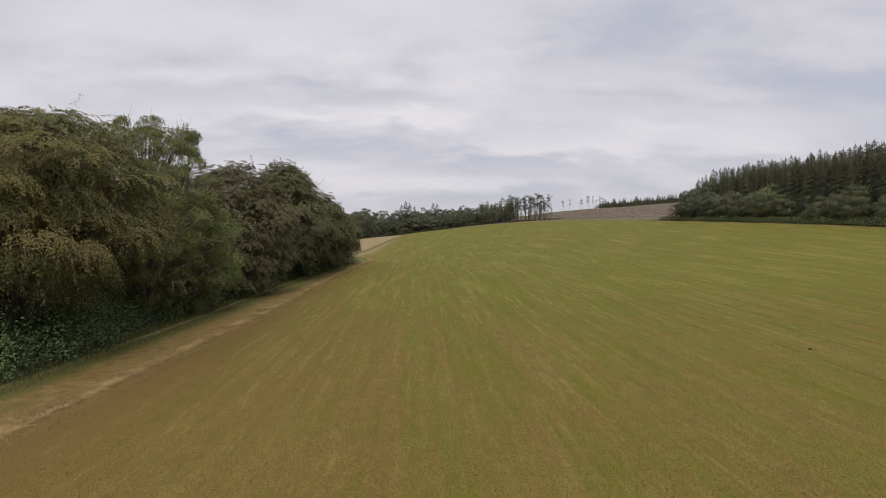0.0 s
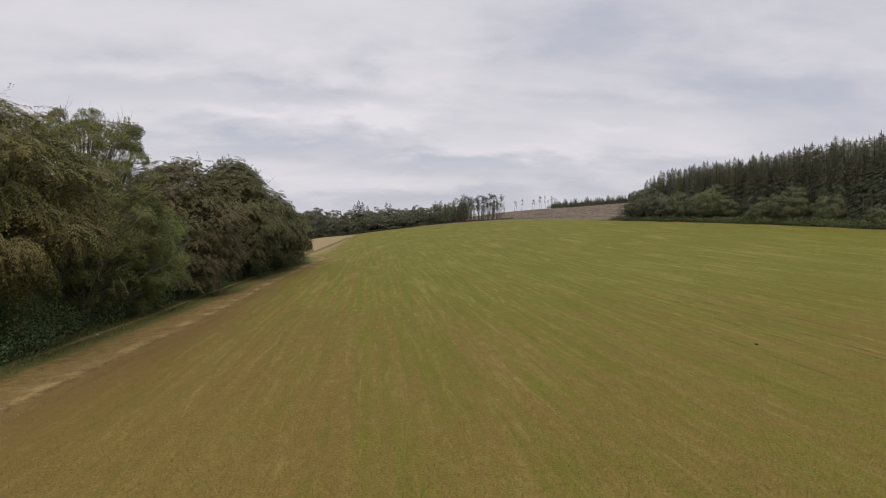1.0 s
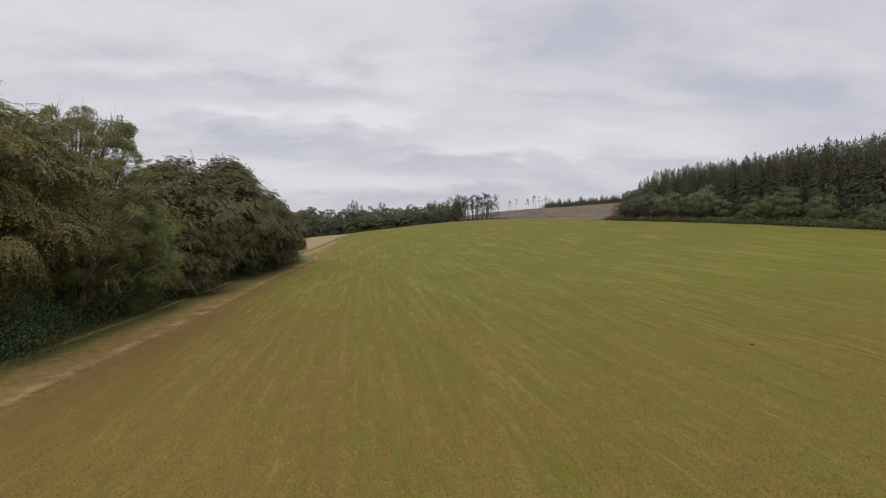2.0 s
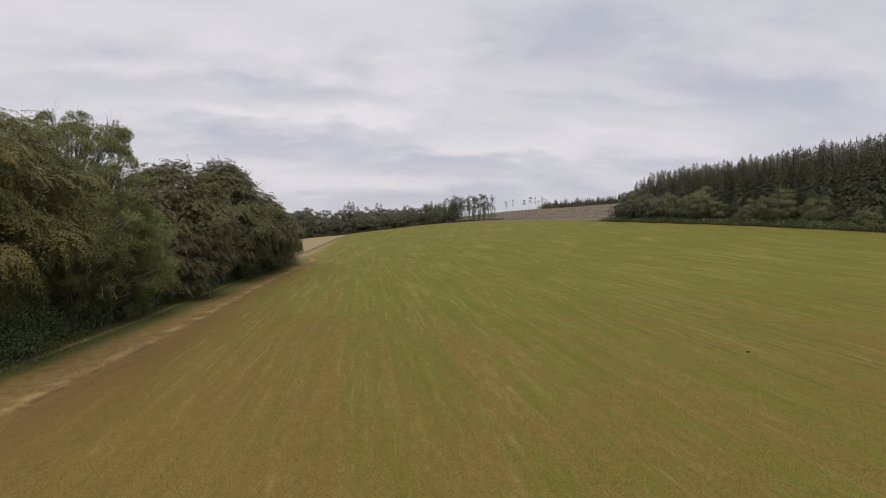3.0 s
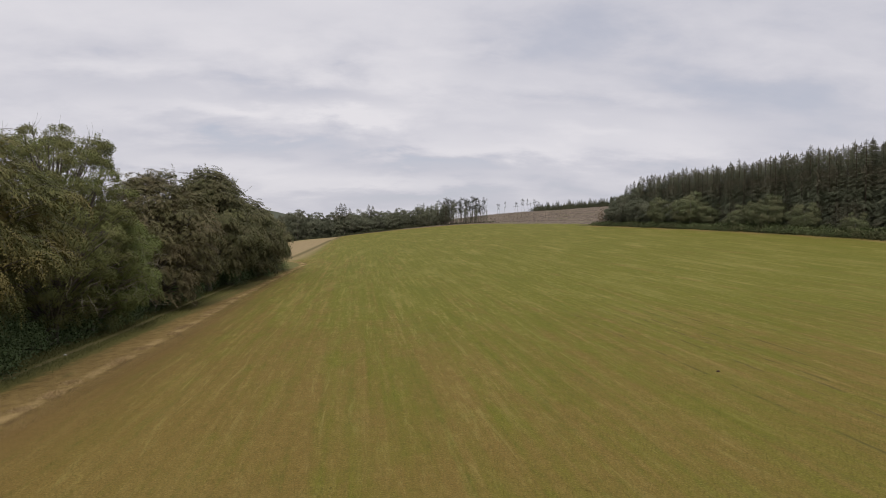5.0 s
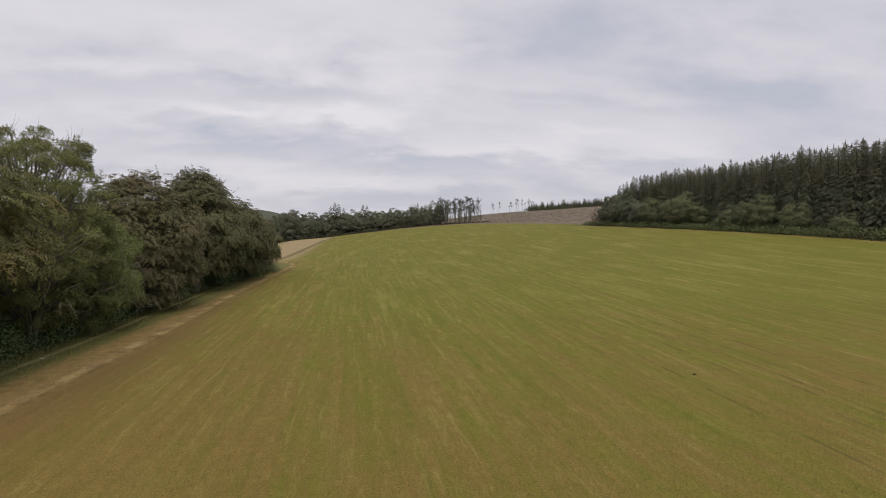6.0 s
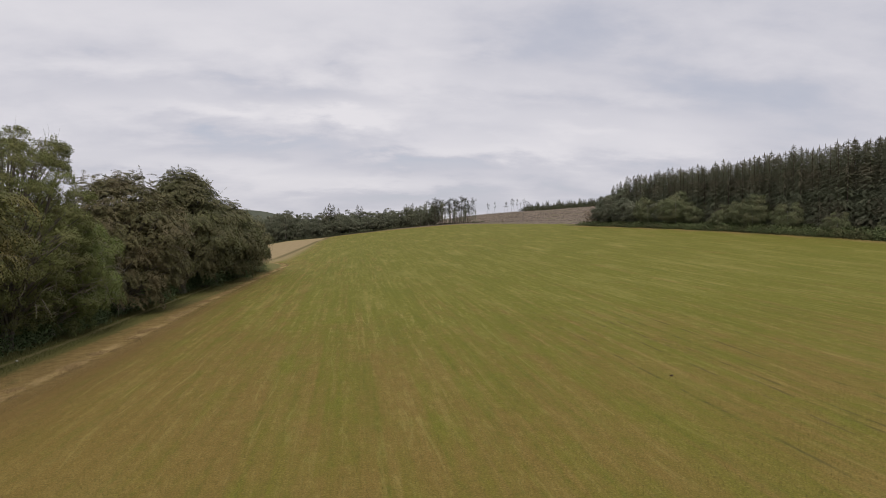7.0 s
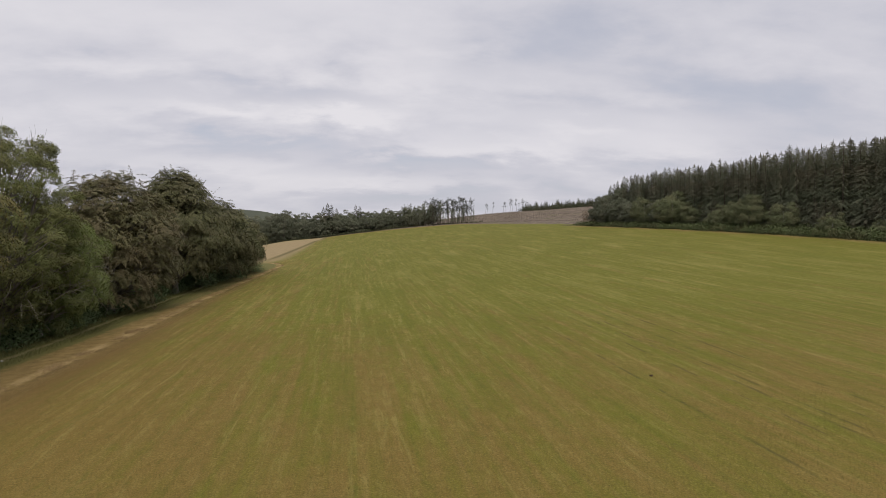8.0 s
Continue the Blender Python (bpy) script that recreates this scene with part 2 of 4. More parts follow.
def make_leaf(name, a, b, c, patch=0.4, through_share=0.22, rough=0.62, toned=False):
    """Foliage: two greens from leaf to leaf, or from spray to spray where toned, darker for inner leaves, and a third
    tint in patches through the crown.
    """
    m, n = material(name)
    geo = n.add("ShaderNodeNewGeometry")
    rnd = geo.outputs["Random Per Island"]
    info = n.add("ShaderNodeObjectInfo").outputs["Random"]
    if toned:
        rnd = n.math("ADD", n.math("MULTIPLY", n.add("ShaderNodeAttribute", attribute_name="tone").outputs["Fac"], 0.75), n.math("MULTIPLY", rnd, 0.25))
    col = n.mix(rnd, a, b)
    spots = n.noise(n.add("ShaderNodeTexCoord").outputs["Object"], patch, 3.0, 0.6)
    col = n.mix(n.span(n.math("ADD", spots, n.math("MULTIPLY", rnd, 0.15)), 0.48, 0.70), col, c)
    val = n.math("ADD", n.math("MULTIPLY", info, 0.35), 0.82)
    col = n.mix(1.0, col, n.add("ShaderNodeCombineXYZ", {0: val, 1: val, 2: val}).outputs[0], "MULTIPLY")
    b1 = n.add("ShaderNodeBsdfPrincipled", {"Base Color": col, "Roughness": rough, "Specular IOR Level": 0.10})
    b2 = n.add("ShaderNodeBsdfTranslucent", {"Color": col})
    mixed = n.add("ShaderNodeMixShader", {0: through_share, 1: b1.outputs[0], 2: b2.outputs[0]})
    n.add("ShaderNodeOutputMaterial", {"Surface": mixed.outputs[0]})
    return m


def make_plain(name, a, b, scale=3.0, rough=0.9, stretch=(1, 1, 1), bump=0.4):
    m, n = material(name)
    c = n.scaled(n.add("ShaderNodeTexCoord").outputs["Object"], *stretch)
    f = n.noise(c, scale, 6.0, 0.65)
    finish(n, n.mix(n.span(f, 0.3, 0.7), a, b), rough, f, bump, 0.2, 0.03)
    return m


def make_bits(name, a, b, rough=0.85):
    """Blades, straws and brash: each piece a tone between two."""
    m, n = material(name)
    geo = n.add("ShaderNodeNewGeometry")
    patches = n.noise(geo.outputs["Position"], 0.35, 3.0, 0.6)
    f = n.math("ADD", n.math("MULTIPLY", geo.outputs["Random Per Island"], 0.7), n.math("MULTIPLY", n.span(patches, 0.35, 0.65), 0.3))
    finish(n, n.mix(f, a, b), rough, None, 0, 0.15)
    return m


GROUND = make_ground()
LEAF_DROOP = make_leaf("hornbeam_leaf", (0.078, 0.084, 0.032), (0.184, 0.182, 0.064), (0.172, 0.144, 0.053), 0.3, toned=True)
LEAF_ASH = make_leaf("ash_leaf", (0.178, 0.202, 0.072), (0.264, 0.276, 0.103), (0.232, 0.226, 0.092))
LEAF_GREEN = make_leaf("maple_leaf", (0.158, 0.196, 0.064), (0.220, 0.256, 0.084), (0.196, 0.208, 0.080), 0.4, 0.34)
LEAF_OLIVE = make_leaf("beech_leaf", (0.114, 0.110, 0.054), (0.204, 0.190, 0.083), (0.190, 0.158, 0.085), toned=True)
LEAF_DARK = make_leaf("dark_beech_leaf", (0.074, 0.080, 0.039), (0.172, 0.170, 0.076), (0.150, 0.138, 0.070), toned=True)
LEAF_SHRUB = make_leaf("undergrowth_leaf", (0.080, 0.122, 0.050), (0.146, 0.192, 0.078), (0.116, 0.150, 0.066))
# lighter and greyer green, with distance haze mixed into the leaf colour
LEAF_FAR = make_leaf("hazed_wood_leaf", (0.162, 0.174, 0.114), (0.190, 0.200, 0.130), (0.190, 0.186, 0.126), 0.15)
LEAF_THICKET = make_leaf("thicket_leaf", (0.070, 0.080, 0.046), (0.100, 0.108, 0.060), (0.104, 0.100, 0.058), 0.2)
LEAF_BUSH = make_leaf("willow_leaf", (0.156, 0.176, 0.090), (0.204, 0.220, 0.110), (0.198, 0.194, 0.104), 0.3)
LEAF_BRACKEN = make_leaf("bracken_leaf", (0.088, 0.114, 0.046), (0.130, 0.154, 0.062), (0.128, 0.128, 0.060), 0.2)
LEAF_RUST = make_leaf("hawthorn_leaf", (0.110, 0.105, 0.050), (0.160, 0.130, 0.070), (0.175, 0.110, 0.062), 0.5)
NEEDLE = make_leaf("spruce_needle", (0.120, 0.134, 0.084), (0.152, 0.164, 0.100), (0.172, 0.150, 0.100), 0.2, 0.15, 0.7)
NEEDLE_TOP = make_leaf("pine_needle", (0.050, 0.060, 0.040), (0.085, 0.095, 0.060), (0.080, 0.080, 0.052), 0.5, 0.15)
BARK = make_plain("grey_bark", (0.060, 0.050, 0.040), (0.190, 0.170, 0.140), 5.0, 0.9, (4, 4, 0.7))
BARK_DARK = make_plain("spruce_bark", (0.045, 0.034, 0.026), (0.120, 0.095, 0.072), 5.0, 0.9, (4, 4, 0.7))
BARK_PALE = make_plain("pale_bark", (0.16, 0.14, 0.115), (0.36, 0.33, 0.28), 4.0, 0.8, (3, 3, 0.7))
BARK_DEAD = make_plain("weathered_bark", (0.13, 0.115, 0.085), (0.27, 0.24, 0.185), 4.0, 0.85, (3, 3, 0.7))
SOIL = make_plain("dark_soil", (0.035, 0.024, 0.014), (0.090, 0.060, 0.035), 14.0)
STONE = make_plain("pale_stone", (0.42, 0.41, 0.38), (0.62, 0.60, 0.56), 16.0)
GRASS = make_bits("mown_blades", (0.092, 0.092, 0.020), (0.160, 0.122, 0.043))
VERGE = make_bits("verge_blades", (0.070, 0.080, 0.026), (0.160, 0.148, 0.054))
STRAW_BITS = make_bits("loose_straw", (0.180, 0.122, 0.056), (0.360, 0.258, 0.125))
STUBBLE_BITS = make_bits("cut_stalks", (0.130, 0.090, 0.040), (0.300, 0.215, 0.105))
BRASH = make_bits("felled_brash", (0.06, 0.046, 0.034), (0.34, 0.28, 0.22))


# ---- mesh helpers ----
def mesh_from(name, verts, faces, mat, smooth_faces=False, normals=None, tone=None):
    """A mesh out of an (n, 3) array of places and an (m, k) array of corners; tone: a shade from 0 to 1 for each place."""
    me = bpy.data.meshes.new(name)
    verts, faces = np.asarray(verts, np.float32), np.asarray(faces, np.int32)
    count, k = faces.shape
    me.vertices.add(len(verts))
    me.vertices.foreach_set("co", verts.ravel())
    me.loops.add(count * k)
    me.loops.foreach_set("vertex_index", faces.ravel())
    me.polygons.add(count)
    me.polygons.foreach_set("loop_start", np.arange(count, dtype=np.int32) * k)
    if smooth_faces:
        me.polygons.foreach_set("use_smooth", np.ones(count, bool))
    me.materials.append(mat)
    me.update(calc_edges=True)
    if normals is not None:
        me.polygons.foreach_set("use_smooth", np.ones(count, bool))
        me.normals_split_custom_set_from_vertices(normals.astype(np.float32))
    if tone is not None:
        me.attributes.new("tone", "FLOAT", "POINT").data.foreach_set("value", np.asarray(tone, np.float32))
    return me


def part(name, me, parent, label=""):
    ob = new(name, me)
    ob.parent = parent
    return tagged(ob, label)


def thing(name, x, y, label, category, group="", kind="", turn=0.0, sink=0.05):
    ob = new(name)
    ob.matrix_basis = Matrix.Translation(on_ground(x, y, sink)) @ pose(0, 0, 0, 0, 0, turn)
    ob.empty_display_size = 0.5
    return tagged(ob, label, category, group, kind)


def unit(v):
    return v / np.maximum(np.linalg.norm(v, axis=-1, keepdims=True), 1e-9)


def tubes(paths, radii, sides=5):
    """Tapered tubes along paths (n, k, 3), with radii (n, k)."""
    paths, radii = np.asarray(paths, float), np.asarray(radii, float)
    n, k, _ = paths.shape
    way = unit(np.gradient(paths, axis=1))
    ref = np.where(np.abs(way[..., 2:3]) > 0.9, np.array([1.0, 0, 0]), np.array([0, 0, 1.0]))
    s = unit(np.cross(way, ref))
    q = np.cross(s, way)
    ang = np.arange(sides) * 2 * np.pi / sides
    ring = s[:, :, None] * np.cos(ang)[:, None] + q[:, :, None] * np.sin(ang)[:, None]
    v = (paths[:, :, None] + ring * radii[:, :, None, None]).reshape(-1, 3)
    i = np.arange(n * k * sides).reshape(n, k, sides)
    a, b = i[:, :-1], i[:, 1:]
    f = np.stack([a, np.roll(a, -1, 2), np.roll(b, -1, 2), b], -1).reshape(-1, 4)
    return v, f


def join(*sets):
    vs, fs, base = [], [], 0
    for v, f in sets:
        vs.append(v), fs.append(f + base)
        base += len(v)
    return np.concatenate(vs), np.concatenate(fs)


def leaf_quads(at, way, size, rng, width=0.58, curl=0.25, flat=0.0, outward=None, firm=0.28):
    """Leaves: each a lozenge that starts at a place, points along its way and is folded at the middle.
    With outward, the leaves turn their faces that way, and their normals too are returned, softened towards it."""
    n = len(at)
    way = unit(way)
    side = unit(np.cross(way, rng.normal(size=(n, 3)) * (1 - flat) + np.array([0, 0, 1.6]) * flat))
    if outward is not None:
        side = side * np.where(np.sum(np.cross(side, way) * outward, 1, keepdims=True) > 0, 1, -1)
    up = np.cross(side, way)
    size = np.broadcast_to(np.asarray(size, float), (n,))[:, None] * rng.uniform(0.65, 1.3, (n, 1))
    mid = at + way * size * 0.45
    v = np.stack([at, mid + side * size * width * 0.5 + up * size * curl * 0.3, at + way * size - up * size * curl * 0.5,
                  mid - side * size * width * 0.5 + up * size * curl * 0.3], 1).reshape(-1, 3)
    f = np.arange(4 * n).reshape(n, 4)
    if outward is None:
        return v, f
    return v, f, np.repeat(unit(up * firm + unit(outward)), 4, 0)


def bezier(a, b, c, k):
    t = np.linspace(0, 1, k)[None, :, None]
    return (1 - t) ** 2 * a[:, None] + 2 * t * (1 - t) * b[:, None] + t * t * c[:, None]


def ball(n, rng, low=-0.75):
    """Even directions over a ball, without its underside."""
    i = np.arange(n) + 0.5
    z = low + (1 - low) * i / n
    a = i * 2.39996 + rng.uniform(0, 6.28)
    r = np.sqrt(1 - z * z)
    return unit(np.stack([r * np.cos(a), r * np.sin(a), z], 1) + rng.normal(size=(n, 3)) * 0.11)


def broadleaf(seed, tall, wide, deep, leaf, boughs=80, sprays=16, leaves=34, size=0.12, droop=0.9, skirt=0.10, 
              length=1.3, bare=0, lumps=0.18, stems=1, reach=0.42, plume=0.10, wild=0.3, block=1.0, fill=6000, fill_size=0.34, lobe=0.0, crest=0.0):
    """Meshes of a tree: trunk, limbs and crown. Its boughs spring from the stem, arch out and carry sprays of hanging leaves."""
    rng = np.random.default_rng(seed)
    mid, half = tall * (0.5 + skirt / 2), tall * (0.5 - skirt / 2)
    d = ball(boughs, rng, -0.85)
    d = np.sign(d) * np.abs(d) ** block
    swell = 1 + lumps * np.array([noise.noise(Vector(v * 1.9 + seed * 3.1)) for v in d])[:, None] * 1.6 + rng.normal(size=(boughs, 1)) * 0.05
    tip = d * np.array([wide, deep, half]) * swell * rng.choice([1.0, 0.95, 0.84], (boughs, 1))
    tip[:, 2] += mid
    tip[:, :2] *= 0.62 + 0.38 * smooth(tip[:, 2:] / tall, 0.05, 0.42)
    tip[:, :2] *= 1 - crest * smooth(tip[:, 2:] / tall, 0.5, 1.0)
    root = np.zeros_like(tip)
    root[:, 2] = np.clip(tip[:, 2] * 0.62 - 0.1 * tall, 0.10 * tall, 0.78 * tall)
    root[:, :2] = rng.normal(size=(boughs, 2)) * 0.12
    bend = root + (tip - root) * 0.55
    bend[:, 2] += (0.10 + 0.10 * droop) * np.linalg.norm((tip - root)[:, :2], axis=1) + 0.2
    k = 9
    curve = bezier(root, bend, tip, k)
    taper = np.linspace(1, 0.12, k)[None] * (0.018 * tall * rng.uniform(0.25, 0.55, (boughs, 1)))
    main = np.argsort(-taper[:, 0])[:14]
    rest = np.setdiff1d(np.arange(boughs), main)
    limb = [tubes(curve[m:m + 1], taper[m:m + 1], 6) for m in main]
    # sprays along the outer part of each bough
    t = rng.uniform(reach, 1.0, (boughs, sprays))
    seg = np.clip((t * (k - 1)).astype(int), 0, k - 2)
    fr = (t * (k - 1) - seg)[..., None]
    rows = np.arange(boughs)[:, None]
    base = curve[rows, seg] * (1 - fr) + curve[rows, seg + 1] * fr
    along = unit(curve[rows, seg + 1] - curve[rows, seg])
    out = unit(np.concatenate([d[:, :2], d[:, 2:] * 0.3], 1))[:, None]
    across = unit(np.stack([-along[..., 1], along[..., 0], np.zeros(along.shape[:2])], -1))
    hand = rng.normal(size=(boughs, sprays, 1)) * 0.9
    throw = across * hand + along * rng.uniform(0.3, 0.9, (boughs, sprays, 1)) + out * 0.35 + rng.normal(size=base.shape) * np.array([0.3, 0.3, wild])
    lng = length * rng.uniform(0.55, 1.25, (boughs, sprays, 1))
    end = base + unit(throw) * lng * 0.85
    end[..., 2] -= droop * lng[..., 0] * rng.uniform(0.35, 1.0, (boughs, sprays))
    turn = base + unit(throw) * lng * 0.55
    turn[..., 2] += 0.12 * lng[..., 0]
    centre = tip[:, None] * 1.0
    if lobe:
        # each bough ends in a lobe of its own: a low dome from which plumes hang like shingles
        r = lobe * rng.uniform(0.7, 1.3, (boughs, 1, 1))
        centre = (tip - unit(tip - np.array([0, 0, mid])) * r[:, 0] * 0.8)[:, None]
        v = unit(rng.normal(size=base.shape) + out * 0.75 + np.array([0, 0, 0.55]))
        base = centre + v * r * np.array([0.8, 0.8, 0.5])
        throw = unit(v * np.array([1, 1, 0.25]) + out * 0.3)
        end = base + throw * lng * 0.55
        end[..., 2] -= droop * lng[..., 0] * rng.uniform(0.55, 1.0, (boughs, sprays))
        turn = base + throw * lng * 0.5
        turn[..., 2] += 0.10 * lng[..., 0]
    a, b, c = (q.reshape(-1, 3) for q in (base, turn, end))
    s = len(a)
    tt = rng.uniform(0.08, 1.0, (s, leaves, 1))
    at = (1 - tt) ** 2 * a[:, None] + 2 * tt * (1 - tt) * b[:, None] + tt * tt * c[:, None]
    tang = unit(2 * (1 - tt) * (b - a)[:, None] + 2 * tt * (c - b)[:, None])
    spread = rng.normal(size=at.shape)
    at = at + spread * (0.03 + plume * length * (1.0 - 0.85 * tt)) * np.array([1, 1, 0.75])
    way = tang * 0.7 + spread * 0.7 + np.array([0, 0, -0.55 * droop])
    at, way = at.reshape(-1, 3), way.reshape(-1, 3)
    keep = at[:, 2] > 0.25
    heart = at - np.array([0, 0, 0.42 * tall])
    outward = unit(heart * np.array([1 / wide, 1 / deep, 1 / half])) * 0.6 + spread.reshape(-1, 3) * 0.35 + np.array([0, 0, 0.35])
    if lobe:
        from_lobe = np.repeat((a - np.repeat(centre[:, 0], sprays, 0)), leaves, 0)
        outward = outward * 0.7 + unit(from_lobe) * 0.8
    crown = leaf_quads(at[keep], way[keep], size, rng, flat=0.35, outward=outward[keep])
    # the shaded inside of the crown
    fd = ball(fill, rng, -0.9)
    fat = fd * np.array([wide, deep, half]) * rng.uniform(0.30, 0.72, (fill, 1))
    fat[:, 2] += mid
    fat[:, :2] *= 0.62 + 0.38 * smooth(fat[:, 2:] / tall, 0.05, 0.42)
    fat = fat[fat[:, 2] > 0.4]
    inner = leaf_quads(fat, rng.normal(size=fat.shape) + np.array([0, 0, -0.5]), fill_size, rng, outward=fat - np.array([0, 0, mid]) + rng.normal(size=fat.shape))
    crown = (*join(crown[:2], inner[:2]), np.concatenate([crown[2], inner[2]]))
    twigs = tubes(bezier(a, b, c, 4)[::2], np.tile([0.016, 0.011, 0.007, 0.003], (len(a[::2]), 1)), 3)
    woods = [tubes(curve[rest], taper[rest], 4), twigs]
    if bare:
        pick = rng.choice(boughs, bare)
        top = tip[pick][tip[pick][:, 2] > mid]
        shoot = top + rng.normal(size=top.shape) * np.array([0.18, 0.18, 0.1])
        peak = shoot + np.stack([rng.normal(size=len(top)) * 0.20, rng.normal(size=len(top)) * 0.20, rng.uniform(0.4, 1.1, len(top))], 1)
        woods.append(tubes(bezier(top, shoot + np.array([0, 0, 0.2]), peak, 4), np.tile([0.013, 0.009, 0.007, 0.004], (len(top), 1)), 3))
    stem = np.zeros((stems, 9, 3))
    stem[..., 2] = np.linspace(-0.4, tall * 0.80, 9)
    for j in range(stems):
        lean = rng.normal(size=2) * (0.04 if stems == 1 else 0.08)
        for ax in (0, 1):
            stem[j, :, ax] = lean[ax] * np.maximum(stem[j, :, 2], 0) + np.cumsum(rng.normal(size=9)) * 0.05
    girth = np.linspace(1, 0.12, 9) ** 0.8 * 0.026 * tall / stems ** 0.5
    girth[0] *= 1.5
    trunk = tubes(stem, np.tile(girth, (stems, 1)), 9)
    return trunk, limb, join(*woods), crown


def frond_tree(name, seed, tall, wide, deep, leaf, bark, shelves=80, tongues=46, leaves=36, size=0.11, skirt=0.2, shelf=1.9, length=1.1, droop=0.8, girth=0.17,
               block=0.95, crest=0.2, lumps=0.12, fill=9000, fill_size=0.34, sprigs=60, ragged=0.07, tuck=0.0):
    """A tree whose boughs end in layered fans; from each fan narrow tongues of flat leaves reach out and hang over."""
    rng = np.random.default_rng(seed)
    mid, half = tall * (0.5 + skirt / 2), tall * (0.5 - skirt / 2)
    d = ball(shelves, rng, -0.85)
    d = np.sign(d) * np.abs(d) ** block
    swell = 1 + lumps * np.array([noise.noise(Vector(v * 1.9 + seed * 3.1)) for v in d])[:, None] * 1.6
    tip = d * np.array([wide, deep, half]) * swell * rng.choice([1.0, 0.96, 0.86], (shelves, 1))
    tip[:, 2] += mid
    rise = smooth(tip[:, 2:] / tall, 0.45, 1.0)
    tip[:, :2] *= 1 - crest * rise
    tip[:, :2] *= 1 - tuck * smooth(tip[:, 2:] / tall, 0.5, skirt)
    root = np.zeros_like(tip)
    root[:, 2] = np.clip(tip[:, 2] * 0.62 - 0.1 * tall, 0.10 * tall, 0.78 * tall)
    root[:, :2] = rng.normal(size=(shelves, 2)) * 0.12
    bend = root + (tip - root) * 0.55
    bend[:, 2] += 0.18 * np.linalg.norm((tip - root)[:, :2], axis=1) + 0.2
    curve = bezier(root, bend, tip, 9)
    taper = np.linspace(1, 0.12, 9)[None] * (0.018 * tall * rng.uniform(0.25, 0.55, (shelves, 1)))
    main = np.argsort(-taper[:, 0])[:14]
    rest = np.setdiff1d(np.arange(shelves), main)
    # the fans
    r = shelf * rng.uniform(0.65, 1.25, (shelves, 1, 1))
    flat = np.concatenate([d[:, :2], np.zeros((shelves, 1))], 1)
    ahead = unit(flat + rng.normal(size=flat.shape) * np.array([0.15, 0.15, 0]))[:, None]
    aside = np.stack([-ahead[..., 1], ahead[..., 0], np.zeros(ahead.shape[:2])], -1)
    open_way = 1.5 + 1.6 * smooth(d[:, 2], 0.55, 0.95)[:, None, None]
    ang = rng.uniform(-1, 1, (shelves, tongues, 1)) * open_way
    far = np.sqrt(rng.uniform(0.02, 1, (shelves, tongues, 1)))
    ray = ahead * np.cos(ang) + aside * np.sin(ang)
    base = tip[:, None] - ahead * r * 0.75 + ray * r * far
    base[..., 2:] += r * (0.34 - 0.42 * far * far) + rng.normal(size=far.shape) * ragged
    lng = length * rng.uniform(0.6, 1.3, (shelves, tongues, 1))
    hang = droop * (0.30 + 0.80 * far) * rng.uniform(0.7, 1.25, far.shape) * (1 - 0.75 * rise[:, None])
    throw = unit(ray + rng.normal(size=ray.shape) * np.array([0.28, 0.28, 0.10]))
    turn = base + throw * lng * 0.55 + np.array([0, 0, 1.0]) * lng * (0.10 - 0.12 * hang)
    end = base + throw * lng * (0.98 - 0.42 * np.clip(hang, 0, 1.4)) - np.array([0, 0, 1.0]) * lng * hang
    tone = np.clip(rng.normal(size=(shelves, 1)) * 0.20 + rng.normal(size=(shelves, tongues)) * 0.32 + 0.5, 0, 1)
    a, b, c = (q.reshape(-1, 3) for q in (base, turn, end))
    if sprigs:
        # leafy shoots that stand up from the top of the crown
        top = tip[rng.choice(np.nonzero(d[:, 2] > 0.25)[0], sprigs)] + rng.normal(size=(sprigs, 3)) * np.array([0.5, 0.5, 0.12]) - np.array([0, 0, 0.2])
        lean = np.stack([rng.normal(size=sprigs) * 0.3, rng.normal(size=sprigs) * 0.3, rng.uniform(0.5, 1.1, sprigs)], 1) * 0.085 * tall
        a, b, c = np.concatenate([a, top]), np.concatenate([b, top + lean * 0.6]), np.concatenate([c, top + lean * np.array([1.5, 1.5, 1.0])])
        tone = np.concatenate([tone.ravel(), rng.uniform(0.2, 0.8, sprigs)])
    tone = tone.ravel()
    s = len(a)
    tt = rng.uniform(0.03, 1.0, (s, leaves, 1))
    at = (1 - tt) ** 2 * a[:, None] + 2 * tt * (1 - tt) * b[:, None] + tt * tt * c[:, None]
    tang = unit(2 * (1 - tt) * (b - a)[:, None] + 2 * tt * (c - b)[:, None])
    level = unit(np.cross(c - a, np.array([0, 0, 1.0])) + 1e-4)[:, None]
    off = rng.uniform(-1, 1, (s, leaves, 1))
    body = np.minimum(1.0, 2.2 * (1 - tt) + 0.25) * np.minimum(1.0, 0.5 + 2 * tt)
    at = at + level * off * girth * length * body + rng.normal(size=at.shape) * 0.018
    at[..., 2:] -= 0.35 * np.abs(off) * girth * length
    way = tang * 0.75 + level * off * 0.9 + np.array([0, 0, -0.22 * droop]) + rng.normal(size=at.shape) * 0.22
    face = unit(np.cross(level + np.zeros_like(tang), tang) + 1e-5)
    face = face * np.where(face[..., 2:] < 0, -1, 1)
    heart = unit((at - np.array([0, 0, 0.45 * tall])) * np.array([1 / wide, 1 / deep, 1 / half]))
    outward = face * 0.9 + heart * 0.55 + rng.normal(size=at.shape) * 0.16
    at, way, outward = at.reshape(-1, 3), way.reshape(-1, 3), outward.reshape(-1, 3)
    shade = np.repeat(tone, leaves)
    keep = at[:, 2] > 0.25
